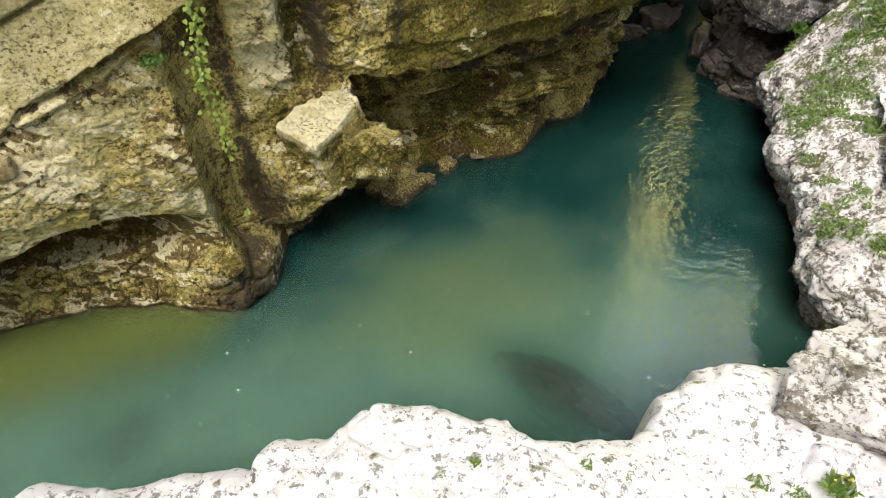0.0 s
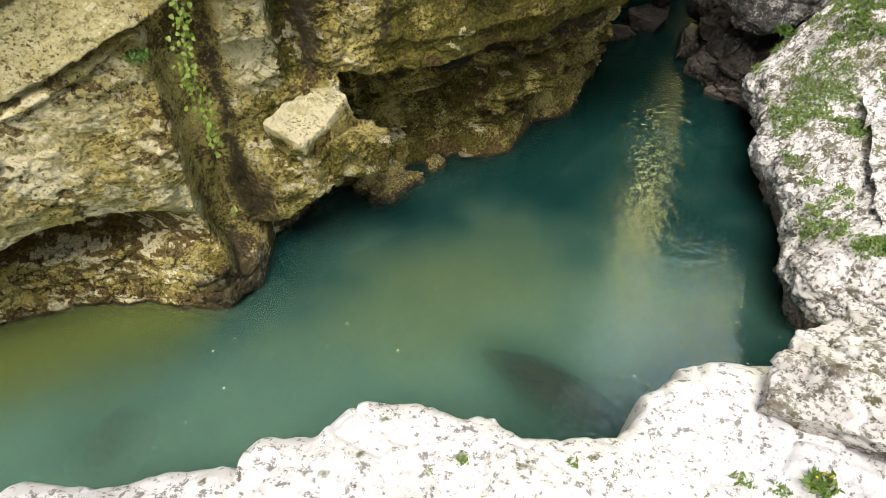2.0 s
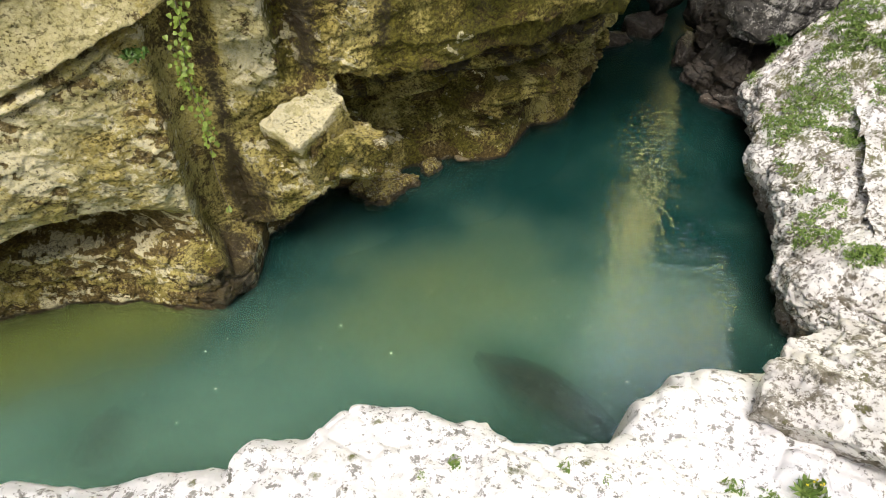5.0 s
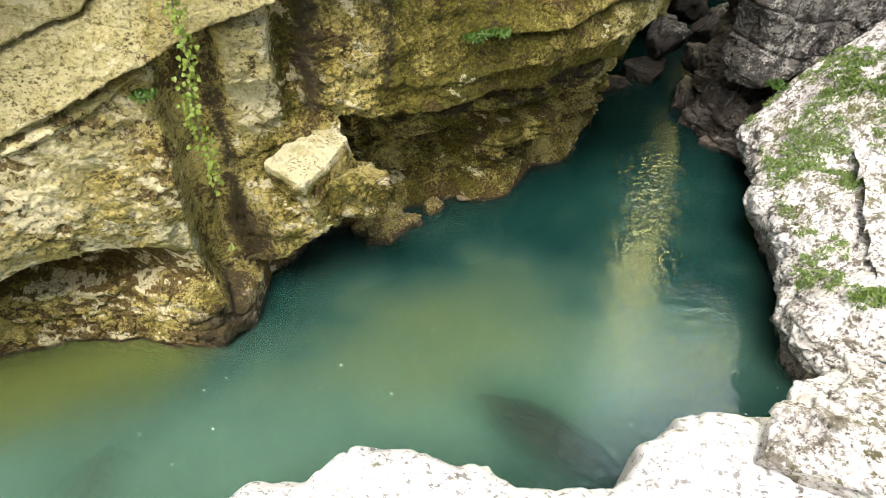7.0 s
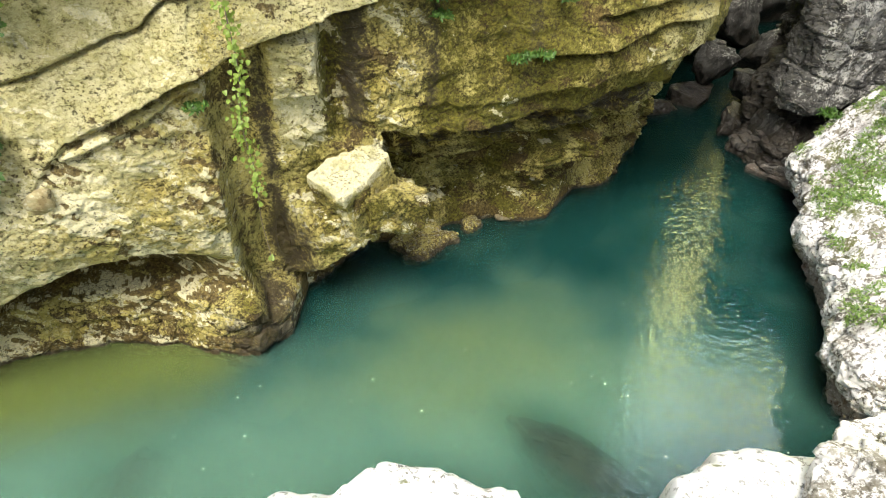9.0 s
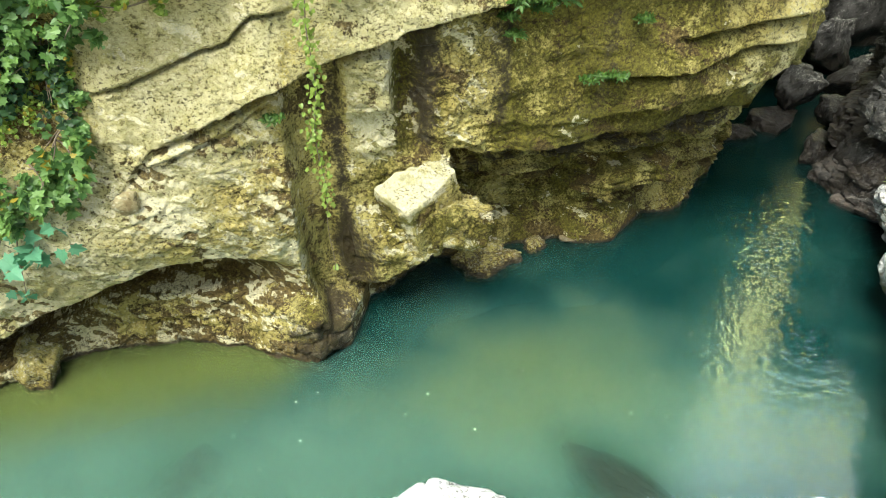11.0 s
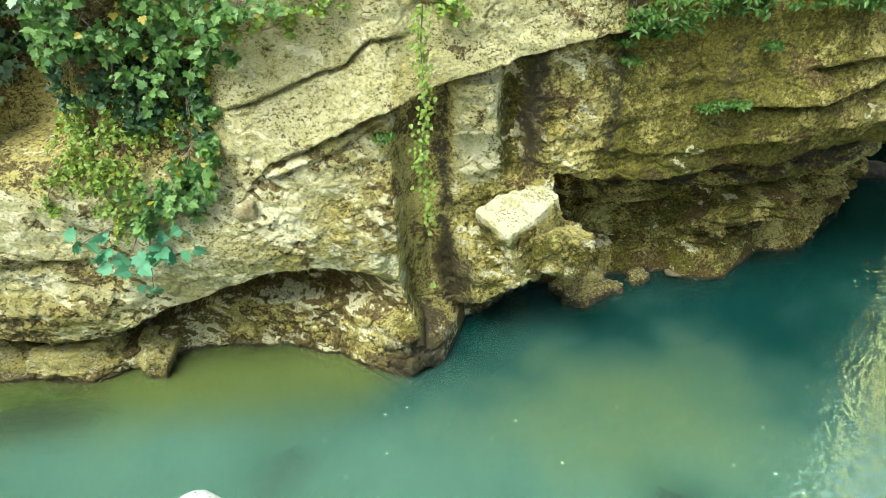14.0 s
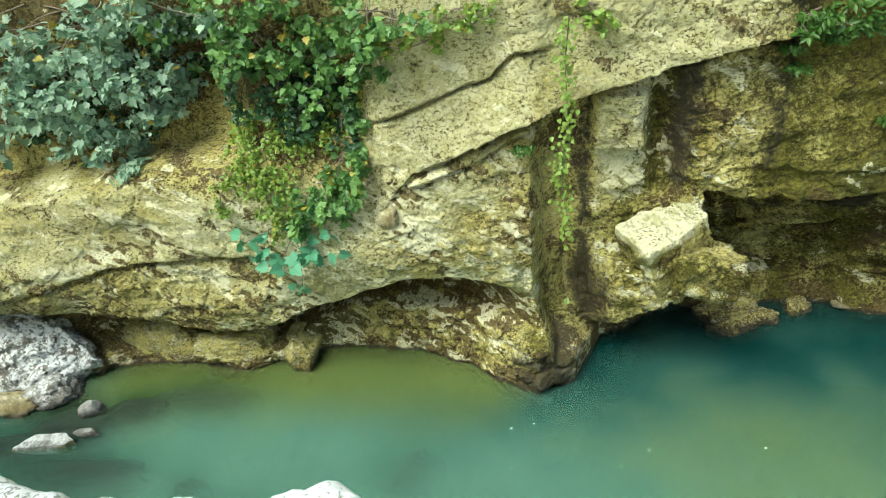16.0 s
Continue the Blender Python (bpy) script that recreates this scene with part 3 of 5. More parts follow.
    ob = sheet("wall_cliff", pts.reshape(len(us), len(zs), 3), M_WALL, {"moss": moss, "wet_shade": wet_shade, "iron": iron, "pale": pale, "clean": clean})
    return tagged(ob, "overhanging yellowish limestone cliff with dipping beds and moss", "cliff", kind="structure")


build_cliff()


# ---------------------------------------------------------------- the far gorge
def build_wall(name, label, pts, top, seed, mat, step=0.07):
    s, c, n = curve(pts)
    us, zs = np.arange(0, s[-1], step), steps((-1.5, 6.5, step), (6.5, top, 0.4))
    u, z = (g.ravel() for g in np.meshgrid(us, zs, indexing="ij"))
    cc = np.stack([np.interp(u, s, c[:, k]) for k in (0, 1)], 1)
    nn = np.stack([np.interp(u, s, n[:, k]) for k in (0, 1)], 1)
    p = np.stack([cc[:, 0], cc[:, 1], z], 1)
    w1, w2 = 0.18 * fbm(p, 0.7, 3, seed + 31), 0.12 * fbm(p, 0.7, 3, seed + 41)
    b1, j1 = blocks(u + w1, z + w2, 1.9, 0.95, seed + 50, 0.1)
    b2, j2 = blocks(u + w1, z + w2, 0.8, 0.34, seed + 60, 0.1)
    c1, k1 = facets(p * (1, 1, 1.5) + 0.2 * w1[:, None], 1.6, seed + 20)
    c2, k2 = facets(p * (1, 1, 1.8) + 0.2 * w1[:, None], 4.5, seed + 90)
    o = 0.22 * fbm(p, 0.45, 3, seed) + 0.45 * (b1 - 0.5) - 0.14 * np.exp(-j1 / 0.05) + 0.12 * (b2 - 0.5) - 0.05 * np.exp(-j2 / 0.03) + 0.07 * c1 + 0.05 * c2 - 0.03 * np.exp(-k2 * 12) + 0.04 * fbm(p, 4, 3, seed + 9)
    o = o - 0.03 * z + 0.35 * smooth(1.6, 2.0, z) - 0.10 * np.maximum(z - 2.4, 0) - 0.35 * smooth(0.5, 1.0, z) * (1 - smooth(1.6, 2.0, z))
    zero = 0 * u
    pts3 = np.stack([cc[:, 0] + nn[:, 0] * o, cc[:, 1] + nn[:, 1] * o, z], 1)
    ob = sheet(name, pts3.reshape(len(us), len(zs), 3), mat,
               {"moss": 0.2 * fbm(p, 0.6, 3, seed + 3), "wet_shade": np.maximum((1 - smooth(0.2, 0.5, z + w1)) * 0.9, 0.7 * smooth(0.35, 0.6, vnoise(np.stack([u * 1.3, z * 0.2, zero], 1), seed + 17))), "iron": (1 - smooth(1.5, 2.3, z + w1)) * 1.2, "pale": -0.8 * (1 - smooth(1.4, 2.0, z)) + smooth(1.9, 2.4, z) * (0.6 + 0.9 * vnoise(np.stack([u * 2.2, z * 0.3, zero], 1), seed + 13))}, shade=False)
    return tagged(ob, label, "cliff", kind="structure")


def build_gorge():
    """The wall across the channel: an undercut foot, wet and with shade painted into its colour, and, past its corner,
    a pale smooth-faced block that hangs over it.
    """
    s, c, n = curve([(23, 40), (16.4, 30), (12.8, 24.5), (10.6, 21.5), (9.2, 19.5), (8.2, 17.9), (7.1, 15.6), (6.5, 14.3), (6.3, 13.3), (6.45, 12.5), (6.8, 12.15), (7.3, 12.5), (8, 12.9), (10, 13.3), (20, 13)], 0.05, 8)
    corner = float(s[np.argmin(np.hypot(c[:, 0] - 6.33, c[:, 1] - 12.95))])
    us = steps((0, corner - 7, 0.12), (corner - 7, corner + 4, 0.03), (corner + 4, s[-1], 0.12))
    zs = steps((-1.2, 0, 0.15), (0, 4.6, 0.03), (4.6, 8, 0.2))
    u, z = (g.ravel() for g in np.meshgrid(us, zs, indexing="ij"))
    cc = np.stack([np.interp(u, s, c[:, k]) for k in (0, 1)], 1)
    nn = np.stack([np.interp(u, s, n[:, k]) for k in (0, 1)], 1)
    p = np.stack([cc[:, 0], cc[:, 1], z], 1)
    w1, w2 = 0.16 * fbm(p, 0.8, 3, 92), 0.10 * fbm(p, 0.8, 3, 93)
    d = u - corner
    face = smooth(-0.12, 0.10, d + w1)
    lip = 1.5 + 0.6 * w2
    b1, j1 = blocks(u + w1, z + w2, 1.3, 0.62, 94, 0.08)
    b2, j2 = blocks(u + w1, z + w2, 0.5, 0.17, 95, 0.08)
    b3, j3 = blocks(u + w1, z + w2, 1.7, 0.75, 96, 0.16)
    c1, k1 = facets(p * (1, 1, 1.4) + 0.2 * w1[:, None], 1.7, 97)
    c2, k2 = facets(p * (1, 1, 1.8) + 0.2 * w1[:, None], 5.0, 98)
    rugged = 0.40 * (b1 - 0.5) - 0.12 * np.exp(-j1 / 0.04) + 0.16 * (b2 - 0.5) - 0.05 * np.exp(-j2 / 0.02) + 0.06 * c1 + 0.04 * c2
    foot = 0.12 * (1 - smooth(0.2, 0.6, z)) - 0.42 * smooth(0.5, 1.2, z) * face - 0.12 * smooth(0.7, 1.4, z) * (1 - face) + rugged * (1 - 0.4 * face)
    smoothed = 0.10 * (b3 - 0.5) - 0.07 * np.exp(-j3 / 0.03) + 0.06 * c1 + 0.018 * c2 - 0.012 * np.exp(-k2 * 14)
    upper = face * (0.18 + smoothed - 0.03 * np.maximum(z - lip, 0) - 0.16 * np.exp(-np.maximum(z - lip, 0) / 0.16)) + (1 - face) * (-0.40 - 0.05 * np.maximum(z - 1.6, 0) + 1.3 * rugged)
    above = smooth(-0.10, 0.05, z - lip)
    o = foot + (upper - foot) * above + 0.10 * fbm(p, 0.9, 3, 99) + 0.02 * fbm(p, 6, 3, 100)
    # Unseen crest heights set so the backdrop's glow still reaches the pool.
    back = np.maximum(z - over(d, (-9, 6.0), (-3, 5.0), (-1.2, 4.6), (0, 5.2), (6, 5.4)), 0)
    pts = np.stack([cc[:, 0] + nn[:, 0] * (o - 0.5 * back), cc[:, 1] + nn[:, 1] * (o - 0.5 * back), z - 0.3 * back], 1)
    streak = vnoise(np.stack([u * 2.4, z * 0.3, 0 * u], 1), 101)
    # Foot and upstream wall: wet stone plus shade painted in.
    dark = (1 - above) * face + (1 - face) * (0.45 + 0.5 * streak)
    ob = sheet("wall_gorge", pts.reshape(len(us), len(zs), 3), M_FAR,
               {"moss": 0.15 * fbm(p, 0.7, 3, 102) + 0.35 * (1 - face) * smooth(2.0, 3.0, z), "wet_shade": np.clip(np.maximum(0.95 * dark, 0.55 * smooth(0.25, 0.6, streak)) + 0.9 * (1 - smooth(0.05, 0.3, z)), 0, 0.95),
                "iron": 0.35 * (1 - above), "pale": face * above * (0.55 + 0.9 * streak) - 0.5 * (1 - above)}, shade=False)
    return tagged(ob, "jointed limestone gorge wall, wet and painted with shade below a pale overhanging face", "cliff", kind="structure")


build_gorge()


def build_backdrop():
    """An unseen wooded slope added far beyond the end of the gorge; its upper half glows yellow, under glowing pale
    haze, for the streak in the pool.
    """
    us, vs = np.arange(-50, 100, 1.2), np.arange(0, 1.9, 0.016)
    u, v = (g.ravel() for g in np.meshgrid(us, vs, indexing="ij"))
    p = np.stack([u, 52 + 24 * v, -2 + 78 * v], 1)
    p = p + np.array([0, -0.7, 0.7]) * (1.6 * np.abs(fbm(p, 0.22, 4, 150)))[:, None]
    mat, t, b = nodes("glowing woods and haze")
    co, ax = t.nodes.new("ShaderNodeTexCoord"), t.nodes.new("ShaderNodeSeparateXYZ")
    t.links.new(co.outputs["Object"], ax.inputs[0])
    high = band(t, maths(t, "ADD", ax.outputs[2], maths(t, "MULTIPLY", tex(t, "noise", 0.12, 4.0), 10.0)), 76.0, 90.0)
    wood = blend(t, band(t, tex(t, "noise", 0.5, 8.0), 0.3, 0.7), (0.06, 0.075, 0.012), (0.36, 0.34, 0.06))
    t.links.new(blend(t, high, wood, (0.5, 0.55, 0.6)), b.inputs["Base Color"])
    # Emission stands in for sun on the woods and bright sky above.
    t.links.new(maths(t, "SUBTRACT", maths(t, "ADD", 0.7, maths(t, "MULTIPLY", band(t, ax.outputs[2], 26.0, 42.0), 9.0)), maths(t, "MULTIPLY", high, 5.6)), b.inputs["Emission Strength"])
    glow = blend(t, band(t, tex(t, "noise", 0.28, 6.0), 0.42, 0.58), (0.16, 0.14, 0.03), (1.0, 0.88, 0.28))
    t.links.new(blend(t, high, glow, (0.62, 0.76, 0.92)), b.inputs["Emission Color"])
    return tagged(sheet("backdrop", p.reshape(len(us), len(vs), 3), mat), "unseen yellow-green slope and pale haze that glow for the water's streak", "hillside", kind="structure")


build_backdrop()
# Added out of view to keep low sky light off the far cliff.
build_wall("wall_rear_blocker", "unseen limestone cliff added behind the camera to block low sky", [(22, 2), (16, -4), (5, -5), (-6, -5.5), (-14, -6), (-24, -8)], 11.0, 63, M_FAR, 0.25)


# ---------------------------------------------------------------- the bank on the near side
BANK_TOP = []


def build_bank():
    s, c, n = curve([(18, 13), (12, 12.8), (9.5, 12.5), (8.2, 12.3), (7.5, 12.15), (6.81, 11.86), (6.29, 11.34), (6.13, 10.73), (6.00, 10.07), (5.87, 9.51), (5.61, 8.72), (5.52, 8.10), (5.42, 7.45), (5.26, 7.03), (4.99, 6.53), (4.84, 5.99), (4.84, 5.46), (5.17, 4.99), (5.9, 4.7), (7, 4.2), (9, 3.2)], 0.05, 6)
    us = np.arange(0, s[-1], 0.025)
    prof = np.concatenate([np.linspace(-4.5, -2.6, 12)[:-1], np.linspace(-2.6, 0, 120)[:-1], np.linspace(0, 1, 110)])
    u, v = (g.ravel() for g in np.meshgrid(us, prof, indexing="ij"))
    cc = np.stack([np.interp(u, s, c[:, k]) for k in (0, 1)], 1)
    nn = np.stack([np.interp(u, s, n[:, k]) for k in (0, 1)], 1)
    down, inner = np.clip(v, 0, 1), -np.minimum(v, 0)
    gx, gy = cc[:, 0] - nn[:, 0] * inner, cc[:, 1] - nn[:, 1] * inner
    lip = 1.05 + 0.75 * np.clip(gx - 6.6, 0, 3.5) * smooth(8.5, 10.5, gy)
    top = lip + 0.38 * (1 - np.exp(-inner / 0.28)) + 0.12 * np.minimum(inner, 2.5)
    z = np.where(v < 0, top, lip * (1 - down) - 0.9 * down)
    under = over(cc[:, 1], (4, 0.3), (5.0, 0.4), (5.9, 0.75), (7.0, 0.7), (8.4, 0.8), (9.6, 1.2), (12, 1.3))
    o = np.where(v < 0, v, 0.07 * np.sin(np.minimum(down * 9, np.pi)) - under * down**1.2)
    p = np.stack([cc[:, 0] + nn[:, 0] * o, cc[:, 1] + nn[:, 1] * o, z], 1)
    warp = np.stack([fbm(p, 1.8, 3, 72), fbm(p, 1.8, 3, 73), fbm(p, 1.8, 3, 74)], 1)
    c1, k1 = facets(p * (1, 1, 1.3) + 0.15 * warp, 1.7, 71)
    c2, k2 = facets(p * (1, 1, 1.5) + 0.08 * warp, 4.6, 77)
    c3, k3 = facets(p + 0.05 * warp, 12.0, 87)
    d = 0.13 * fbm(p, 0.9, 4, 70) + 0.12 * c1 - 0.08 * np.exp(-k1 * 12) + 0.05 * c2 - 0.035 * np.exp(-k2 * 14) + 0.022 * c3 - 0.012 * np.exp(-k3 * 14)
    side = smooth(-0.30, 0.1, v)
    p = p + np.stack([nn[:, 0] * d * side, nn[:, 1] * d * side, d * (1 - side)], 1)
    green = np.exp(-((p[:, 1] - 9.5) / 1.5) ** 2)
    moss = 0.40 * fbm(p, 1.6, 4, 81) + (1 - side) * (0.10 + 0.35 * green) + 0.02
    ob = sheet("bank", p.reshape(len(us), len(prof), 3), M_BANK, {"moss": moss, "wet_shade": smooth(0.45, 0.75, down) * 0.7, "iron": np.clip(smooth(0.10, 0.40, down) * 0.8 + 0.5 * fbm(p, 2.2, 3, 82), 0, 1), "pale": 0.8 * (1 - smooth(0.1, 0.4, down)) + 0.4 * fbm(p, 3.0, 3, 83)})
    ok = (v < -0.08) & (v > -2.5) & (p[:, 1] > 5.4) & (fbm(p, 1.9, 4, 85) + 0.75 * green - 0.36 > 0)
    BANK_TOP.append(p[ok])
    return tagged(ob, "undercut grey-white limestone bank with lichen and grass on top", "rock bank", kind="structure")


build_bank()


# ---------------------------------------------------------------- the bleached ledge in front
def ledge_edge(x):
    return over(x, (-12, -2), (-8, 0.2), (-7.07, 0.92), (-6.6, 0.97), (-6.15, 1.04), (-5.2, 1.5), (-3.95, 2.2), (-3.69, 2.42), (-3.49, 2.61), (-3.17, 2.61), (-2.94, 2.66), (-2.63, 2.65), (-2.31, 2.74), (-1.66, 2.73), (-1.63, 2.92), (-1.5, 3.02), (-1.19, 3.04),
                (-1.03, 3.09), (-0.87, 3.32), (-0.74, 3.41), (-0.64, 3.45), (-0.13, 3.47), (0.01, 3.46), (0.25, 3.32), (0.33, 3.29), (0.47, 3.31), (0.61, 3.29), (0.73, 3.14), (0.83, 3.05), (1.01, 3.02), (1.25, 3.06), (1.75, 3.05), (1.85, 3.14),
                (2.02, 3.35), (2.07, 3.50), (2.24, 3.58), (2.36, 3.68), (2.54, 3.77), (2.59, 3.89), (2.76, 3.94), (3.0, 3.95), (3.3, 3.87), (3.6, 3.9), (4.5, 3.6), (8, 3.4))


def build_ledge():
    xs, ys = steps((-14, -7.2, 0.12), (-7.2, 5.0, 0.022), (5.0, 9, 0.2)), steps((-9, 0.4, 0.25), (0.4, 1.9, 0.05), (1.9, 4.4, 0.02))
    x, y = (g.ravel() for g in np.meshgrid(xs, ys, indexing="ij"))
    p = np.stack([x, y, 0 * x], 1)
    big = fbm(p, 1.1, 4, 90)
    d = ledge_edge(x + 0.02 * fbm(p, 6, 3, 93)) + 0.015 * fbm(p, 5, 3, 91) - y
    f1, f2, val = cells(p, 1.8, 95)
    z = 1.6 + 0.07 * big + 0.08 * (val - 0.5) - 0.04 * np.exp(-(f2 - f1) * 9) + 0.015 * fbm(p, 9, 3, 97)
    z = z + 0.9 * np.maximum(-y - 1.0, 0)
    z = z - 0.22 * np.exp(-np.maximum(d, 0) / 0.12) - 2.8 * (1 - smooth(-0.32, 0.02, d))
    pts = np.stack([x, y, z], 1)
    moss = 0.20 * fbm(p, 1.6, 3, 99) - 0.1
    for mx, my, mr in ((-0.62, 2.76, 0.12), (-0.9, 2.58, 0.09), (-0.42, 3.16, 0.09), (2.66, 2.6, 0.13), (2.5, 3.6, 0.08), (3.0, 3.42, 0.08), (0.8, 2.64, 0.10), (1.45, 2.78, 0.12), (1.0, 2.78, 0.08), (-1.9, 2.5, 0.08)):
        moss = moss + 0.75 * np.exp(-((x - mx) ** 2 + 2.5 * (y - my) ** 2) / mr**2)
    ob = sheet("ledge", pts.reshape(len(xs), len(ys), 3), M_LEDGE, {"moss": moss, "wet_shade": 1 - smooth(0.0, 0.3, z), "iron": 0 * x, "pale": 0.8 + 0 * x})
    return tagged(ob, "sun-bleached white limestone ledge with small weeds", "rock ledge", kind="structure")


build_ledge()


# ---------------------------------------------------------------- bed and water
def build_bed():
    xs, ys = steps((-20, 24, 0.2)), steps((-4, 40, 0.2))
    x, y = (g.ravel() for g in np.meshgrid(xs, ys, indexing="ij"))
    p = np.stack([x, y, 0 * x], 1)
    z = -2.0 + 0.3 * fbm(p, 0.45, 3, 110)
    return tagged(sheet("riverbed", np.stack([x, y, z], 1).reshape(len(xs), len(ys), 3), M_BED), "sandy silt bed under the pool", "riverbed", kind="structure")


SUNKEN = [(1.55, 4.66, 0.95, 0.34, -36, "long brown rock under the water"), (-8.05, 1.72, 1.05, 0.30, 28, "dark rock under the shallow water"), (-8.85, 2.15, 0.75, 0.45, 30, "dark rock under the shallow water"),
          (-8.3, 2.9, 0.6, 0.3, 40, "dark rock under the shallow water"), (-9.3, 1.5, 0.7, 0.3, 30, "dark rock under the shallow water"), (-6.35, 2.35, 0.26, 0.18, 10, "small dark stone under the water"), (-3.9, 4.0, 0.45, 0.35, 50, "blurred dark rock under the water"),
          (-7.6, 3.6, 0.9, 0.35, 24, "dark rock under the shallow water")]


def water_tags(x, y):
    """Where the silt is milky, sandy or thinned over a drowned rock; milk drops below zero up the channel."""
    line = C[::10]
    near = np.min(np.hypot(x[:, None] - line[None, :, 0], y[:, None] - line[None, :, 1]), axis=1)
    bar = np.exp(-((x - 0.4) / 2.6) ** 2 - ((y - 5.6 - 0.15 * x) / 1.9) ** 2) + 0.95 * np.exp(-((x + 3.8) / 3.0) ** 2 - ((y - 3.6) / 1.7) ** 2) + 1.0 * np.exp(-((x + 7.8) / 2.6) ** 2 - ((y - 2.6) / 2.2) ** 2)
    # Paler patch towards the bank, lifting water that its shadow leaves too dark.
    bar = bar + 0.35 * np.exp(-((x - 3.4) / 1.1) ** 2 - ((y - 5.6) / 1.8) ** 2)
    sand = smooth(-10.5, -8.8, x) * (1 - smooth(-3.6, -2.4, x)) * (1 - smooth(0.5, 2.6, near))
    thin = 0 * x
    for n, (sx, sy, a, b, turn, _) in enumerate(SUNKEN):
        ca, sa = math.cos(radians(turn)), math.sin(radians(turn))
        du, dv = ((x - sx) * ca + (y - sy) * sa) / (1.25 * a), ((y - sy) * ca - (x - sx) * sa) / (1.5 * b)
        thin = np.maximum(thin, (1.0, 0.9, 1.15, 1.1, 0.9, 0.5, 0.5, 0.8)[n] * np.exp(-((du**2 + dv**2) ** 1.5)))
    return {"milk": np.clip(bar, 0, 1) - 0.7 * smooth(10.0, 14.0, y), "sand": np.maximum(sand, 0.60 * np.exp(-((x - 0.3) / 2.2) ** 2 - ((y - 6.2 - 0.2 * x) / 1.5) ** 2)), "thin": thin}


def build_water():
    xs, ys = steps((-20, 24, 0.2)), steps((-4, 40, 0.2))
    x, y = (g.ravel() for g in np.meshgrid(xs, ys, indexing="ij"))
    tags = water_tags(x, y)
    for depth in (0.09, 0.16, 0.24, 0.34, 0.46):
        grid = np.stack([x, y, 0 * x - depth], 1).reshape(len(xs), len(ys), 3)
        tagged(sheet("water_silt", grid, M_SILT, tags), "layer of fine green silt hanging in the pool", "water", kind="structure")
    xs, ys = steps((-20, -10, 0.25), (-10, 1.6, 0.12), (1.6, 6.6, 0.02), (6.6, 24, 0.25)), steps((-4, 3.4, 0.12), (3.4, 13.0, 0.02), (13.0, 40, 0.25))
    x, y = (g.ravel() for g in np.meshgrid(xs, ys, indexing="ij"))
    ahead, across = 0.42 * x + 0.91 * y, 0.91 * x - 0.42 * y
    drift = 0.25 * vnoise(np.stack([x * 1.1, y * 1.1, 0 * x], 1), 160)
    wave = vnoise(np.stack([across * 8.0, (ahead + drift) * 14.0, 0 * x], 1), 161) + 0.5 * vnoise(np.stack([across * 13.0 + drift, ahead * 20.0, 0 * x], 1), 162)
    lively = smooth(1.6, 3.0, x - 0.20 * (y - 6)) * (1 - smooth(11.5, 13.0, y)) * smooth(3.4, 3.9, y) * (1 - smooth(6.0, 6.6, x))
    patchy = 0.55 + 0.45 * vnoise(np.stack([x * 0.9, y * 0.9, 0 * x], 1), 163)
    grid = np.stack([x, y, 0.0062 * lively * patchy * (0.45 + 0.55 * smooth(4.5, 7.0, y)) * wave], 1).reshape(len(xs), len(ys), 3)
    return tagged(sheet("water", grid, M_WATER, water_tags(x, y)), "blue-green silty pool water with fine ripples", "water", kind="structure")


build_bed()
build_water()


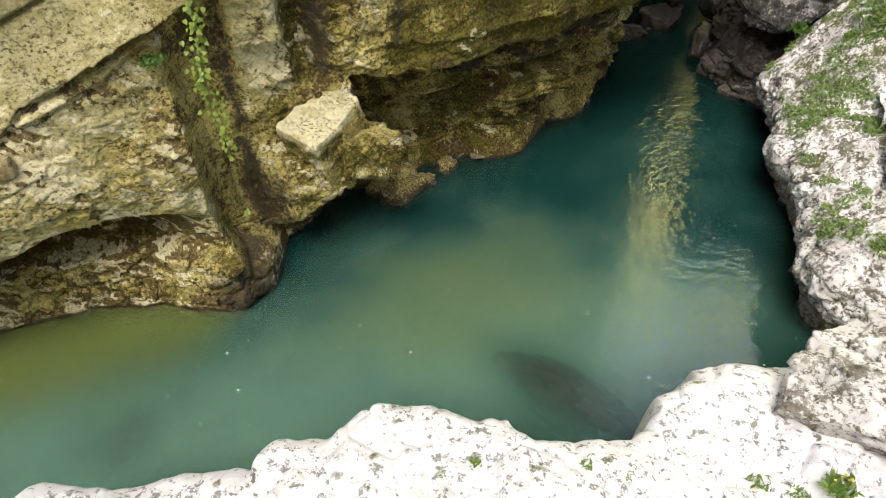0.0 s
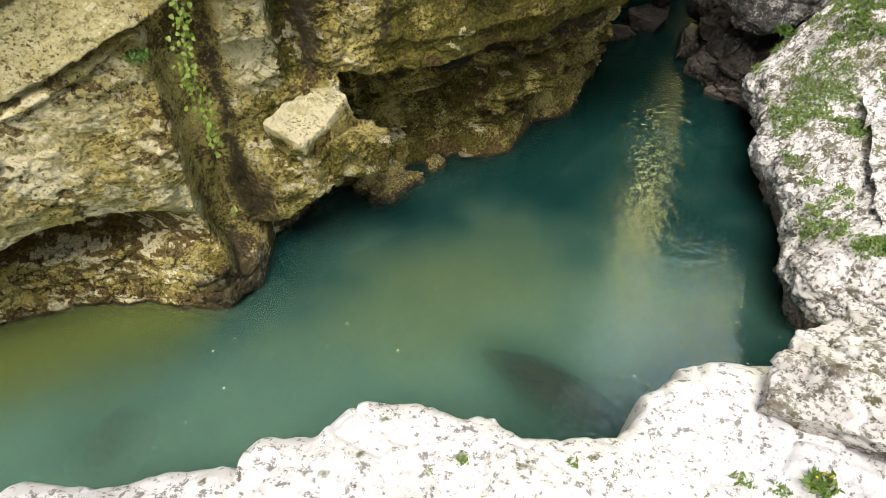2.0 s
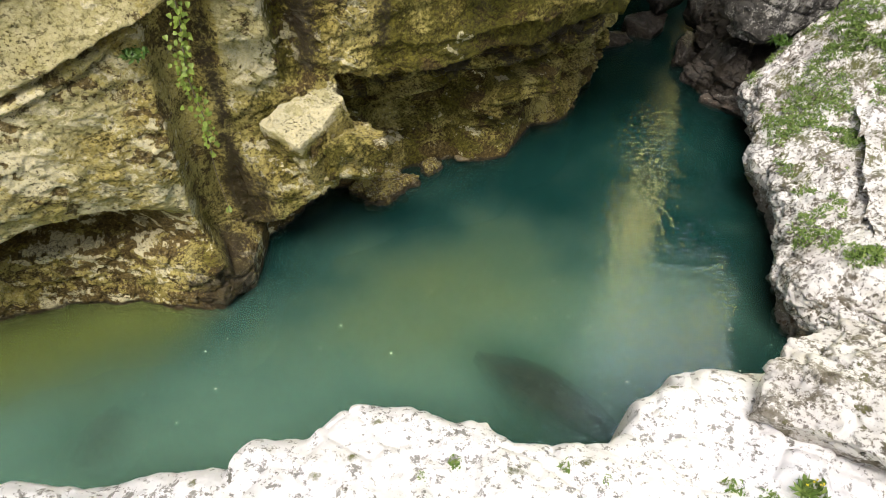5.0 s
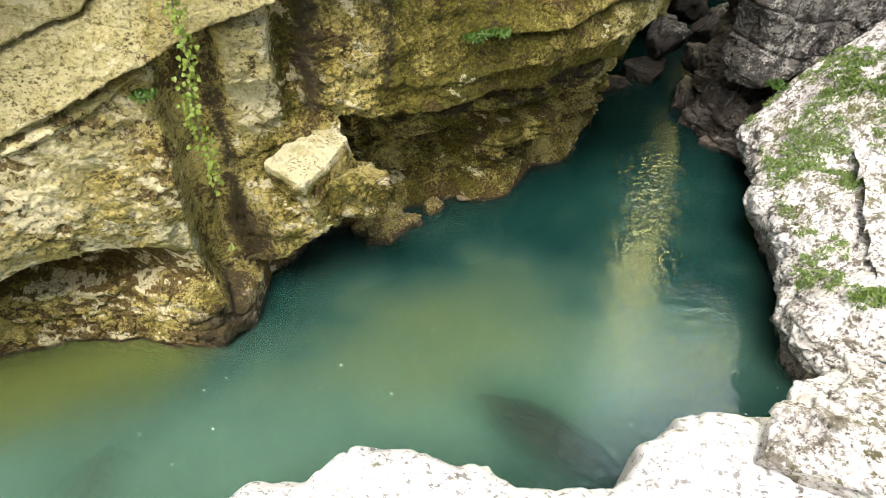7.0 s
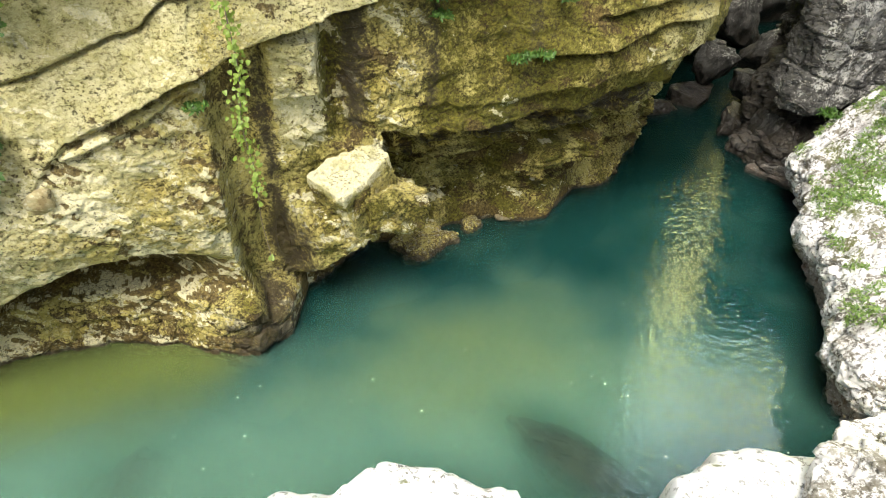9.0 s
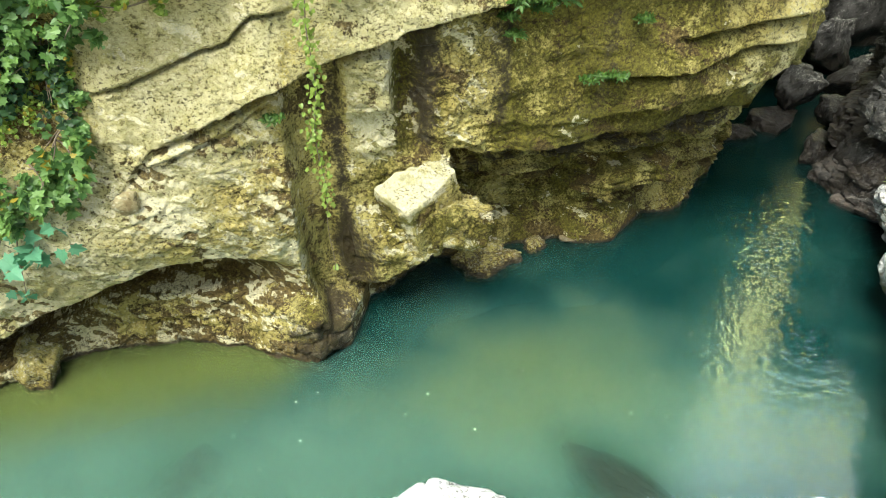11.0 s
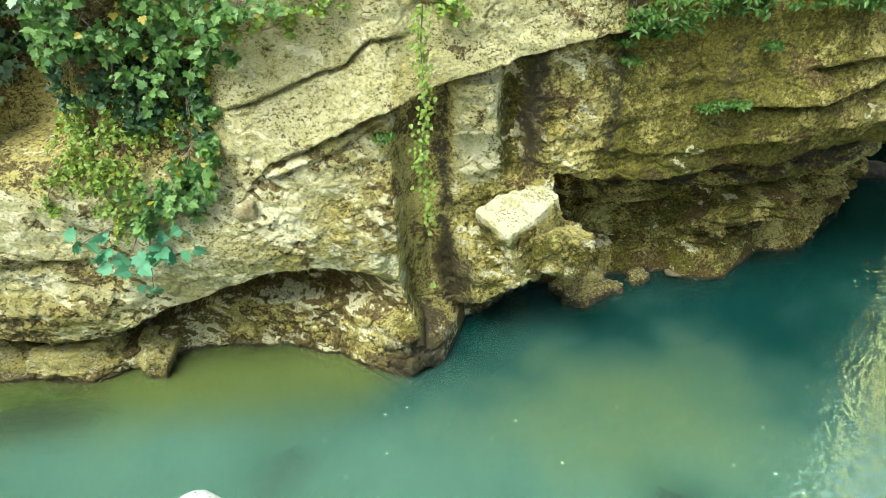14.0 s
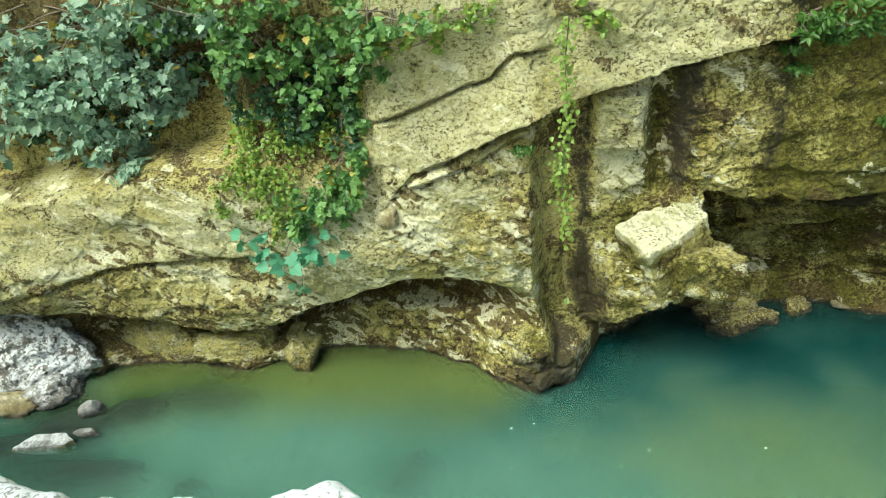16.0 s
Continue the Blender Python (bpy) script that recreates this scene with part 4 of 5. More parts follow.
# ---------------------------------------------------------------- loose stones
def stone(name, size, seed, mat, at, turn=0.0, tilt=(0.0, 0.0), cuts=9, rough=0.06, flat=None, attrs=None, parent=None, res=56, square=0.0):
    """A boulder: a ball cut by planes, then roughened. flat: the direction and depth of one broad face."""
    rnd = np.random.RandomState(seed)
    th, ph = np.meshgrid(np.linspace(0, 2 * np.pi, 2 * res, endpoint=False), np.linspace(1e-4, np.pi - 1e-4, res), indexing="ij")
    p = np.stack([np.cos(th) * np.sin(ph), np.sin(th) * np.sin(ph), np.cos(ph)], -1).reshape(-1, 3)
    if square:
        p = np.sign(p) * np.abs(p) ** square
        p = p / np.max(np.abs(p), axis=1)[:, None] ** 0.75
    planes = [(d / np.linalg.norm(d), rnd.uniform(0.62, 0.86)) for d in rnd.normal(size=(cuts, 3))]
    planes += [(np.array(d) / np.linalg.norm(d), k) for d, k in (flat or [])]
    for d, k in planes:
        far = p @ d - k
        p = p - np.where(far > 0, far * 0.93, 0)[:, None] * d
    c1, k1 = facets(p + seed + 0.1 * fbm(p, 2.0, 2, seed)[:, None], 1.6, seed)
    c2, k2 = facets(p + seed, 5.0, seed + 9)
    nrm = p / np.linalg.norm(p, axis=1)[:, None]
    p = p + nrm * (rough * fbm(p + seed, 2.5, 4, seed) + rough * 0.9 * c1 + rough * 0.35 * c2 - rough * 0.4 * np.exp(-k1 * 14) + rough * 0.25 * fbm(p + seed, 11, 3, seed + 5))[:, None]
    p = p * np.array(size)
    m = pose(*at, tilt[0], tilt[1], turn)
    n_t, n_p = th.shape
    idx = np.arange(n_t * n_p).reshape(n_t, n_p)
    nxt = np.roll(idx, -1, axis=0)
    quads = np.stack([idx[:, :-1], idx[:, 1:], nxt[:, 1:], nxt[:, :-1]], -1).reshape(-1, 4)
    local = {"clean": np.full(len(p), 0.3), "moss": -0.2 + 0.2 * fbm(p, 2.0, 2, seed), "wet_shade": np.zeros(len(p)), "iron": np.zeros(len(p)), "pale": np.full(len(p), 0.3)}
    wp = p @ np.array(m.to_3x3()).T + np.array(at)
    local["wet_shade"] = (1 - smooth(0.03, 0.12, wp[:, 2])) * 0.9
    local["iron"] = (1 - smooth(0.1, 0.4, wp[:, 2])) * 0.6
    for key, fn in (attrs or {}).items():
        local[key] = fn(wp, p)
    ob = solid(name, p, quads, mat, local, parent)
    ob.matrix_world = m
    return ob


def perch(u, z, extra=0.0):
    """A place on the cliff's face."""
    return on_cliff(u, z, float(cliff_relief(np.array([u]), np.array([z]))[0]) + extra)


M_STONE = rock("water-worn stone", (0.46, 0.39, 0.20), (0.20, 0.14, 0.05), (0.68, 0.63, 0.44))
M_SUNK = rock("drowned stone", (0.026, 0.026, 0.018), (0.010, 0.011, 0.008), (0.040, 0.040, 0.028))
M_GREY = rock("grey river stone", (0.42, 0.41, 0.38), (0.15, 0.14, 0.12), (0.62, 0.61, 0.58))


def slab_stone(name, top, drop, seed, mat, rough=0.03, taper=0.8, shift=(0.0, 0.0)):
    """A block under a flat many-cornered top: the top's corners in order, and how far its sides go down."""
    top = np.array(top, float)
    ring = np.concatenate([np.linspace(a, c, 40, endpoint=False) for a, c in zip(top, np.roll(top, -1, axis=0))])
    for _ in range(9):
        ring = (np.roll(ring, 1, axis=0) + 2 * ring + np.roll(ring, -1, axis=0)) / 4
    mid = ring.mean(0)
    rows = [mid + (ring - mid) * k for k in np.linspace(0.004, 1, 50)]
    for k in np.linspace(0, 1, 60)[1:]:
        rows.append(mid + (ring - mid) * (1 + 0.05 * np.sin(min(1, k * 6) * np.pi / 2) - (1 - taper) * k**1.5) + np.array([shift[0] * k, shift[1] * k, -drop * k]))
    g = np.array(rows)
    nu, nv = g.shape[:2]
    p = g.reshape(-1, 3)
    c1, k1 = facets(p, 3.0, seed)
    c2, k2 = facets(p, 8.0, seed + 9)
    side = np.repeat(np.clip((np.arange(nu) - 48) / 12.0, 0.45, 1), nv)
    d = rough * side * (c1 + 0.5 * c2 - 0.5 * np.exp(-k1 * 14)) + 0.7 * rough * fbm(p, 6, 4, seed + 3)
    out = p - (mid - np.array([0, 0, 0.5 * drop]))
    out /= np.linalg.norm(out, axis=1)[:, None]
    p = p + out * d[:, None]
    idx = np.arange(nu * nv).reshape(nu, nv)
    nxt = np.roll(idx, -1, axis=1)
    quads = np.stack([idx[:-1], idx[1:], nxt[1:], nxt[:-1]], -1).reshape(-1, 4)
    flat = np.repeat(1 - np.clip((np.arange(nu) - 47) / 10.0, 0, 1), nv)
    m1, m2 = fbm(p, 3.5, 4, seed + 5), fbm(p, 2.0, 3, seed + 6)
    # Flat top is pale stone, coloured brighter still for the strong light on it.
    at = {"pale": 0.60 * flat + 0.12 + 0.6 * m1, "clean": 0.7 * flat + 0.3, "moss": 0.55 * (1 - flat) + 0.5 * m2 - 0.3 * flat, "iron": 0.25 * (1 - flat) + 0.6 * m2 - 0.4 * flat, "wet_shade": 0 * m1}
    ob = solid(name, p - mid, quads, mat, at)
    ob.location = mid
    return ob


def build_stones():
    tagged(slab_stone("boulder", [(-2.22, 7.06, 2.35), (-1.93, 6.93, 2.24), (-1.68, 6.86, 2.14), (-1.42, 7.20, 2.26), (-1.17, 7.60, 2.45), (-1.32, 7.63, 2.58), (-1.65, 7.47, 2.62), (-2.03, 7.20, 2.46)], 1.0, 7, M_WALL, 0.05, 0.95, (0.18, 0.30)),
           "slab-topped limestone boulder jammed in the cliff, its pale top painted brighter as strongly lit", "boulder")
    mottled = {"pale": lambda w, p: 0.12 + 0.7 * fbm(w, 3.5, 4, 18), "clean": lambda w, p: 0.3 + 0 * p[:, 0], "moss": lambda w, p: 0.35 + 0.5 * fbm(w, 2, 3, 8), "wet_shade": lambda w, p: 0 * p[:, 0], "iron": lambda w, p: 0.2 + 0.6 * fbm(w, 3, 3, 28)}
    tagged(stone("boulder", (0.50, 0.46, 0.50), 9, M_WALL, on_cliff(17.85, 1.62, 0.42), 20, (10, 8), 7, 0.10, None, mottled, res=110, square=0.75),
           "mossy limestone block wedged under the pale-topped boulder", "boulder")
    tagged(stone("stone", (0.20, 0.08, 0.14), 11, M_STONE, perch(13.8, 2.80, 0.03), 30, (0, -25), 6, 0.05), "small bleached stone lodged in the cliff's crack", "stone")
    for n, (x, y, a, c, mat) in enumerate([(1.36, 10.2, 0.16, 0.10, M_BANK), (0.72, 9.95, 0.22, 0.10, M_STONE), (0.30, 10.0, 0.15, 0.10, M_STONE), (-0.60, 9.25, 0.22, 0.16, M_STONE)]):
        tagged(stone("stone", (a, 0.7 * a, c), 70 + n, mat, (x, y, 0.03), 30 * n, (0, 6), 7, 0.05, res=30), "small stone at the waterline under the overhang", "stone")
    tagged(stone("stone", (0.46, 0.32, 0.26), 12, M_WALL, (-0.74, 8.76, -0.07), 30, (0, 0), 6, 0.15, res=80), "rounded tan stone half under water at the cliff's foot", "stone")
    for n, (x, y, a, c) in enumerate([(-0.38, 9.12, 0.26, 0.20), (-1.10, 8.86, 0.28, 0.24), (-0.75, 9.12, 0.30, 0.30), (0.05, 9.55, 0.30, 0.18), (1.0, 10.15, 0.34, 0.14)]):
        tagged(stone("stone", (a, 0.75 * a, c), 140 + n, M_WALL, (x, y, -0.02), 25 * n, (5, 0), 5, 0.16), "tan stone lying at the cliff's foot", "stone")
    tagged(stone("stone", (0.34, 0.30, 0.46), 15, M_WALL, (-6.62, 4.92, 0.12), 20, (0, 8), 7, 0.09, square=0.8), "upright yellowish stone standing at the water's edge", "stone")
    tagged(stone("stone", (0.85, 0.48, 0.50), 18, M_WALL, (-7.55, 4.72, 0.06), 30, (0, 0), 9, 0.11, square=0.75, res=90), "low yellowish stone at the water's edge", "stone")
    tagged(stone("stone", (0.95, 0.50, 0.58), 19, M_WALL, (-8.75, 4.18, 0.08), 28, (0, 0), 9, 0.11, square=0.75, res=90), "long yellowish stone at the water's edge", "stone")
    tagged(stone("boulder", (1.30, 0.95, 0.85), 22, M_BANK, (-10.7, 2.75, 0.42), 25, (0, 0), 9, 0.08, attrs={"pale": lambda w, p: 0.7 + 0 * p[:, 0]}, res=120), "large grey-white boulder with dark cracks in the shallows", "boulder")
    tagged(stone("stone", (0.6, 0.45, 0.32), 23, M_BANK, (-9.8, 2.45, 0.05), 60, (0, 0), 8, 0.10), "grey stone leaning against the boulder", "stone")
    tagged(stone("stone", (0.55, 0.30, 0.30), 24, M_STONE, (-10.1, 2.0, 0.0), 30, (0, 0), 8, 0.10), "brown-stained stone at the boulder's foot", "stone")
    tagged(slab_stone("stone", [(-9.12, 1.46, 0.07), (-8.48, 1.86, 0.08), (-8.40, 2.00, 0.10), (-8.62, 2.02, 0.10), (-9.02, 1.78, 0.09)], 0.3, 25, M_GREY, 0.02, 0.9), "flat pale slab just above the water", "stone")
    tagged(stone("stone", (0.2, 0.10, 0.20), 26, M_GREY, (-8.78, 2.50, 0.03), 50, (0, 0), 7, 0.06), "small grey stone breaking the surface", "stone")
    tagged(stone("stone", (0.22, 0.07, 0.08), 27, M_BANK, (-8.42, 2.20, 0.02), 30, (0, 0), 6, 0.04), "narrow grey stone breaking the surface", "stone")
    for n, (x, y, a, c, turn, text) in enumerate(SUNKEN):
        tagged(stone("sunken_stone", (1.2 * a, 1.4 * c, 0.28), 31 + n, M_SUNK, (x, y, -0.295 if 0 < n < 5 else -0.325 if n < 1 else -0.37), turn, (0, 0), 4, 0.07, None, {"iron": lambda w, p: 0 * p[:, 0], "wet_shade": lambda w, p: 0 * p[:, 0]}), text, "stone")
    tagged(stone("boulder", (0.85, 0.75, 0.75), 36, M_BANK, (4.12, 3.18, 1.72), -40, (10, -8), 9, 0.09,
                 [((0, 0, 1), 0.75)], {"iron": lambda w, p: 0.45 * (1 - smooth(1.6, 1.9, w[:, 2])) + 0.35 * fbm(w, 2.0, 3, 9), "pale": lambda w, p: 0.6 + 0.5 * fbm(w, 1.6, 3, 10), "wet_shade": lambda w, p: 0 * w[:, 0], "moss": lambda w, p: 0.15 + 0.3 * fbm(w, 1.5, 3, 8)}, res=100, square=0.75), "mottled grey limestone block resting on the white ledge", "boulder")
    # Paler tops and near-black lower parts: top light and shade in the colour.
    for n, (x, y, z, a, b2, c, turn) in enumerate([(6.45, 17.2, 0.80, 0.54, 0.50, 0.52, 20), (5.85, 16.6, 0.0, 0.80, 0.55, 0.50, 70), (4.9, 15.8, -0.1, 0.8, 0.45, 0.40, 35),
                                                   (7.55, 16.8, 0.45, 0.60, 0.50, 0.50, 10), (6.45, 14.55, 0.15, 0.55, 0.42, 0.48, 50), (6.75, 13.3, 0.5, 0.4, 0.5, 0.75, 0), (8.35, 21.6, 1.0, 1.0, 0.8, 0.9, 30),
                                                   # The last one is added to hide the backdrop's glow down the gap.
                                                   (8.9, 18.9, 0.6, 0.7, 0.9, 0.8, 60), (7.2, 19.6, 0.35, 0.5, 0.6, 0.45, 80), (10.9, 25.5, 1.2, 2.0, 1.2, 2.2, 15)]):
        tagged(stone("boulder", (a, b2, c), 50 + n, M_FAR, (x, y, z), turn, (8, 10), 9, 0.09, None, {"pale": lambda w, p: 0.5 * smooth(0.2, 0.9, p[:, 2] / np.max(p[:, 2])), "wet_shade": lambda w, p: 0.95 * (1 - smooth(0.55, 1.1, w[:, 2]))}, square=0.7), "wet boulder in the narrow channel with a lit top and shade painted on", "boulder", "channel boulders")
    for n, (x, y, z, a, b2, c, turn) in enumerate([(6.55, 12.35, 0.02, 0.42, 0.25, 0.14, -50), (6.95, 11.95, 0.02, 0.5, 0.25, 0.13, -35), (6.75, 12.25, 0.24, 0.45, 0.22, 0.12, -42), (7.05, 12.0, 0.45, 0.4, 0.22, 0.11, -38)]):
        tagged(stone("stone", (a, b2, c), 90 + n, M_FAR, (x, y, z), turn, (0, 0), 7, 0.05, square=0.6), "flat dark stone layered at the foot of the gorge wall", "stone")

build_stones()


# ---------------------------------------------------------------- leaves
def leaf_material(name, a, b, yellow=0.0):
    mat, t, p = nodes(name)
    g = t.nodes.new("ShaderNodeNewGeometry")
    col = blend(t, g.outputs["Random Per Island"], a, b)
    if yellow:
        col = blend(t, maths(t, "GREATER_THAN", g.outputs["Random Per Island"], 1 - yellow), col, (0.45, 0.34, 0.03))
    n = tex(t, "noise", 40.0, 3.0)
    t.links.new(blend(t, maths(t, "MULTIPLY", n, 0.5), col, tuple(0.6 * v for v in a)), p.inputs["Base Color"])
    p.inputs["Roughness"].default_value = 0.5
    p.inputs["Transmission Weight"].default_value = 0.0
    tr, mix = t.nodes.new("ShaderNodeBsdfTranslucent"), t.nodes.new("ShaderNodeMixShader")
    t.links.new(col, tr.inputs[0])
    mix.inputs[0].default_value = 0.25
    t.links.new(p.outputs[0], mix.inputs[1])
    t.links.new(tr.outputs[0], mix.inputs[2])
    t.links.new(mix.outputs[0], t.nodes["Material Output"].inputs[0])
    return mat


def leaf_shape(kind):
    """Outline of one leaf of length 1 as triangles, folded along its rib."""
    if kind == "lobed":
        half = [(0.0, 0.0), (0.12, -0.05), (0.30, -0.14), (0.29, 0.05), (0.52, 0.16), (0.38, 0.30), (0.48, 0.60), (0.27, 0.52), (0.18, 0.74), (0.0, 1.0)]
    elif kind == "heart":
        half = [(0.0, 0.0), (0.25, -0.08), (0.45, 0.15), (0.38, 0.50), (0.0, 1.0)]
    else:
        half = [(0.0, 0.0), (0.16, 0.25), (0.18, 0.55), (0.0, 1.0)]
    v, f = [(0.0, 0.45, -0.02)], []
    for sgn in (1, -1):
        ring = [len(v) + k for k in range(len(half))]
        v += [(sgn * x, y, 0.22 * abs(x) - 0.10 * y * y) for x, y in half]
        f += [(0, a, b) if sgn > 0 else (0, b, a) for a, b in zip(ring, ring[1:])]
    return np.array(v), np.array(f)


def leaves(name, kind, places, facing, sizes, mat, rnd, parent=None, droop=0.5):
    """Many leaves in one mesh. facing: a direction for each that its upper side looks to."""
    v, f = leaf_shape(kind)
    n = len(places)
    up = facing + rnd.normal(size=(n, 3)) * 0.75
    up /= np.linalg.norm(up, axis=1)[:, None]
    tip = np.stack([rnd.normal(size=n), rnd.normal(size=n), rnd.normal(size=n) * 0.6 - droop], 1) + 0.4 * facing
    tip -= (tip * up).sum(1)[:, None] * up
    tip /= np.linalg.norm(tip, axis=1)[:, None]
    side = np.cross(tip, up)
    pts = places[:, None] + sizes[:, None, None] * (v[None, :, :1] * side[:, None] + v[None, :, 1:2] * tip[:, None] + v[None, :, 2:] * up[:, None])
    faces = (f[None] + (np.arange(n) * len(v))[:, None, None]).reshape(-1, 3)
    return solid(name, pts.reshape(-1, 3), faces, mat, None, parent, False)


def tube(name, lines, mat, parent=None, sides=5):
    """Thin stems: lines of (points, radius at start, radius at end)."""
    verts, faces = [], []
    for pts, r0, r1 in lines:
        pts = np.array(pts, float)
        k = len(pts)
        t = np.gradient(pts, axis=0)
        t /= np.linalg.norm(t, axis=1)[:, None] + 1e-9
        a = np.cross(t, (0.3, 0.2, 0.9))
        a /= np.linalg.norm(a, axis=1)[:, None] + 1e-9
        b = np.cross(t, a)
        r = np.linspace(r0, r1, k)[:, None, None]
        ang = np.linspace(0, 2 * np.pi, sides, endpoint=False)
        ring = pts[:, None] + r * (a[:, None] * np.cos(ang)[None, :, None] + b[:, None] * np.sin(ang)[None, :, None])
        base = sum(len(v) for v in verts)
        verts.append(ring.reshape(-1, 3))
        i = np.arange(k * sides).reshape(k, sides)
        j = np.roll(i, -1, axis=1)
        faces.append((np.stack([i[:-1], j[:-1], j[1:], i[1:]], -1).reshape(-1, 4)) + base)
    return solid(name, np.concatenate(verts), np.concatenate(faces), mat, None, parent)


def bark_material():
    mat, t, p = nodes("bark")
    t.links.new(blend(t, tex(t, "noise", 30.0), (0.10, 0.075, 0.05), (0.30, 0.24, 0.17)), p.inputs["Base Color"])
    p.inputs["Roughness"].default_value = 0.9
    return mat


M_BARK = bark_material()
M_LEAF_BLUE = leaf_material("blue-green leaves", (0.12, 0.22, 0.12), (0.52, 0.66, 0.44), 0.02)
M_LEAF_MID = leaf_material("green leaves", (0.06, 0.15, 0.03), (0.26, 0.43, 0.10), 0.03)
M_LEAF_DARK = leaf_material("dark leaves", (0.02, 0.055, 0.018), (0.05, 0.12, 0.03))
M_LEAF_IVY = leaf_material("ivy leaves", (0.14, 0.24, 0.02), (0.36, 0.46, 0.08), 0.05)
M_LEAF_FIG = leaf_material("fig leaves", (0.10, 0.32, 0.15), (0.20, 0.46, 0.27))
M_FERN = leaf_material("fern fronds", (0.05, 0.12, 0.015), (0.12, 0.23, 0.03))
M_GRASS = leaf_material("weed leaves", (0.11, 0.21, 0.035), (0.32, 0.42, 0.12))


def empty(name, at, label, category, group="", kind=""):
    e = new(name)
    e.location = at
    bpy.context.view_layer.update()
    return tagged(e, label, category, group, kind)


def shrub(name, label, spots, kind, mat, size, count, seed, thick=0.45, droop=0.5, stems=6, behind=True):
    """A shrub on the cliff. spots: (u, z, half width, half height, share)."""
    rnd = np.random.RandomState(seed)
    root = perch(spots[0][0], spots[0][1])
    thing = empty(name, root, label, "shrub")
    inv = np.array(root)
    places, twigs = [], []
    total = sum(s[4] for s in spots)
    for u0, z0, hw, hh, share in spots:
        n = int(count * share / total)
        k = max(4, n // 16)
        cu, cz = rnd.uniform(-1, 1, k), rnd.uniform(-1, 1, k)
        cd = rnd.uniform(0.05, thick, k) * (1.15 - 0.6 * np.hypot(cu, cz) / 1.4)
        pick = rnd.randint(0, k, n)
        u = u0 + hw * (cu[pick] + rnd.normal(size=n) * 0.10)
        z = z0 + hh * (cz[pick] + rnd.normal(size=n) * 0.13)
        d = cd[pick] + rnd.normal(size=n) * 0.06 + 0.03
        c, nn = along(u)
        o = cliff_relief(u, z) + d
        places.append(np.stack([c[:, 0] + nn[:, 0] * o, c[:, 1] + nn[:, 1] * o, z], 1))
        for _ in range(stems):
            i = rnd.randint(0, n)
            a = np.array(perch(u0 + hw * rnd.uniform(-0.6, 0.6), z0 + hh * rnd.uniform(0.0, 1.0)))
            b = places[-1][i]
            m = (a + b) / 2 + rnd.normal(size=3) * 0.1
            w = np.linspace(0, 1, 9)[:, None]
            twigs.append(((1 - w) ** 2 * a + 2 * w * (1 - w) * m + w * w * b - inv, 0.012, 0.004))
    p = np.concatenate(places)
    facing = np.tile(np.array([0.35, -0.55, 0.75]), (len(p), 1))
    leaves("foliage", kind, p - inv, facing, size * rnd.uniform(0.45, 1.35, len(p)), mat, rnd, thing, droop)["kind"] = "stuff"
    for twig in twigs:
        tube("branch", [twig], M_BARK, thing)
    return thing


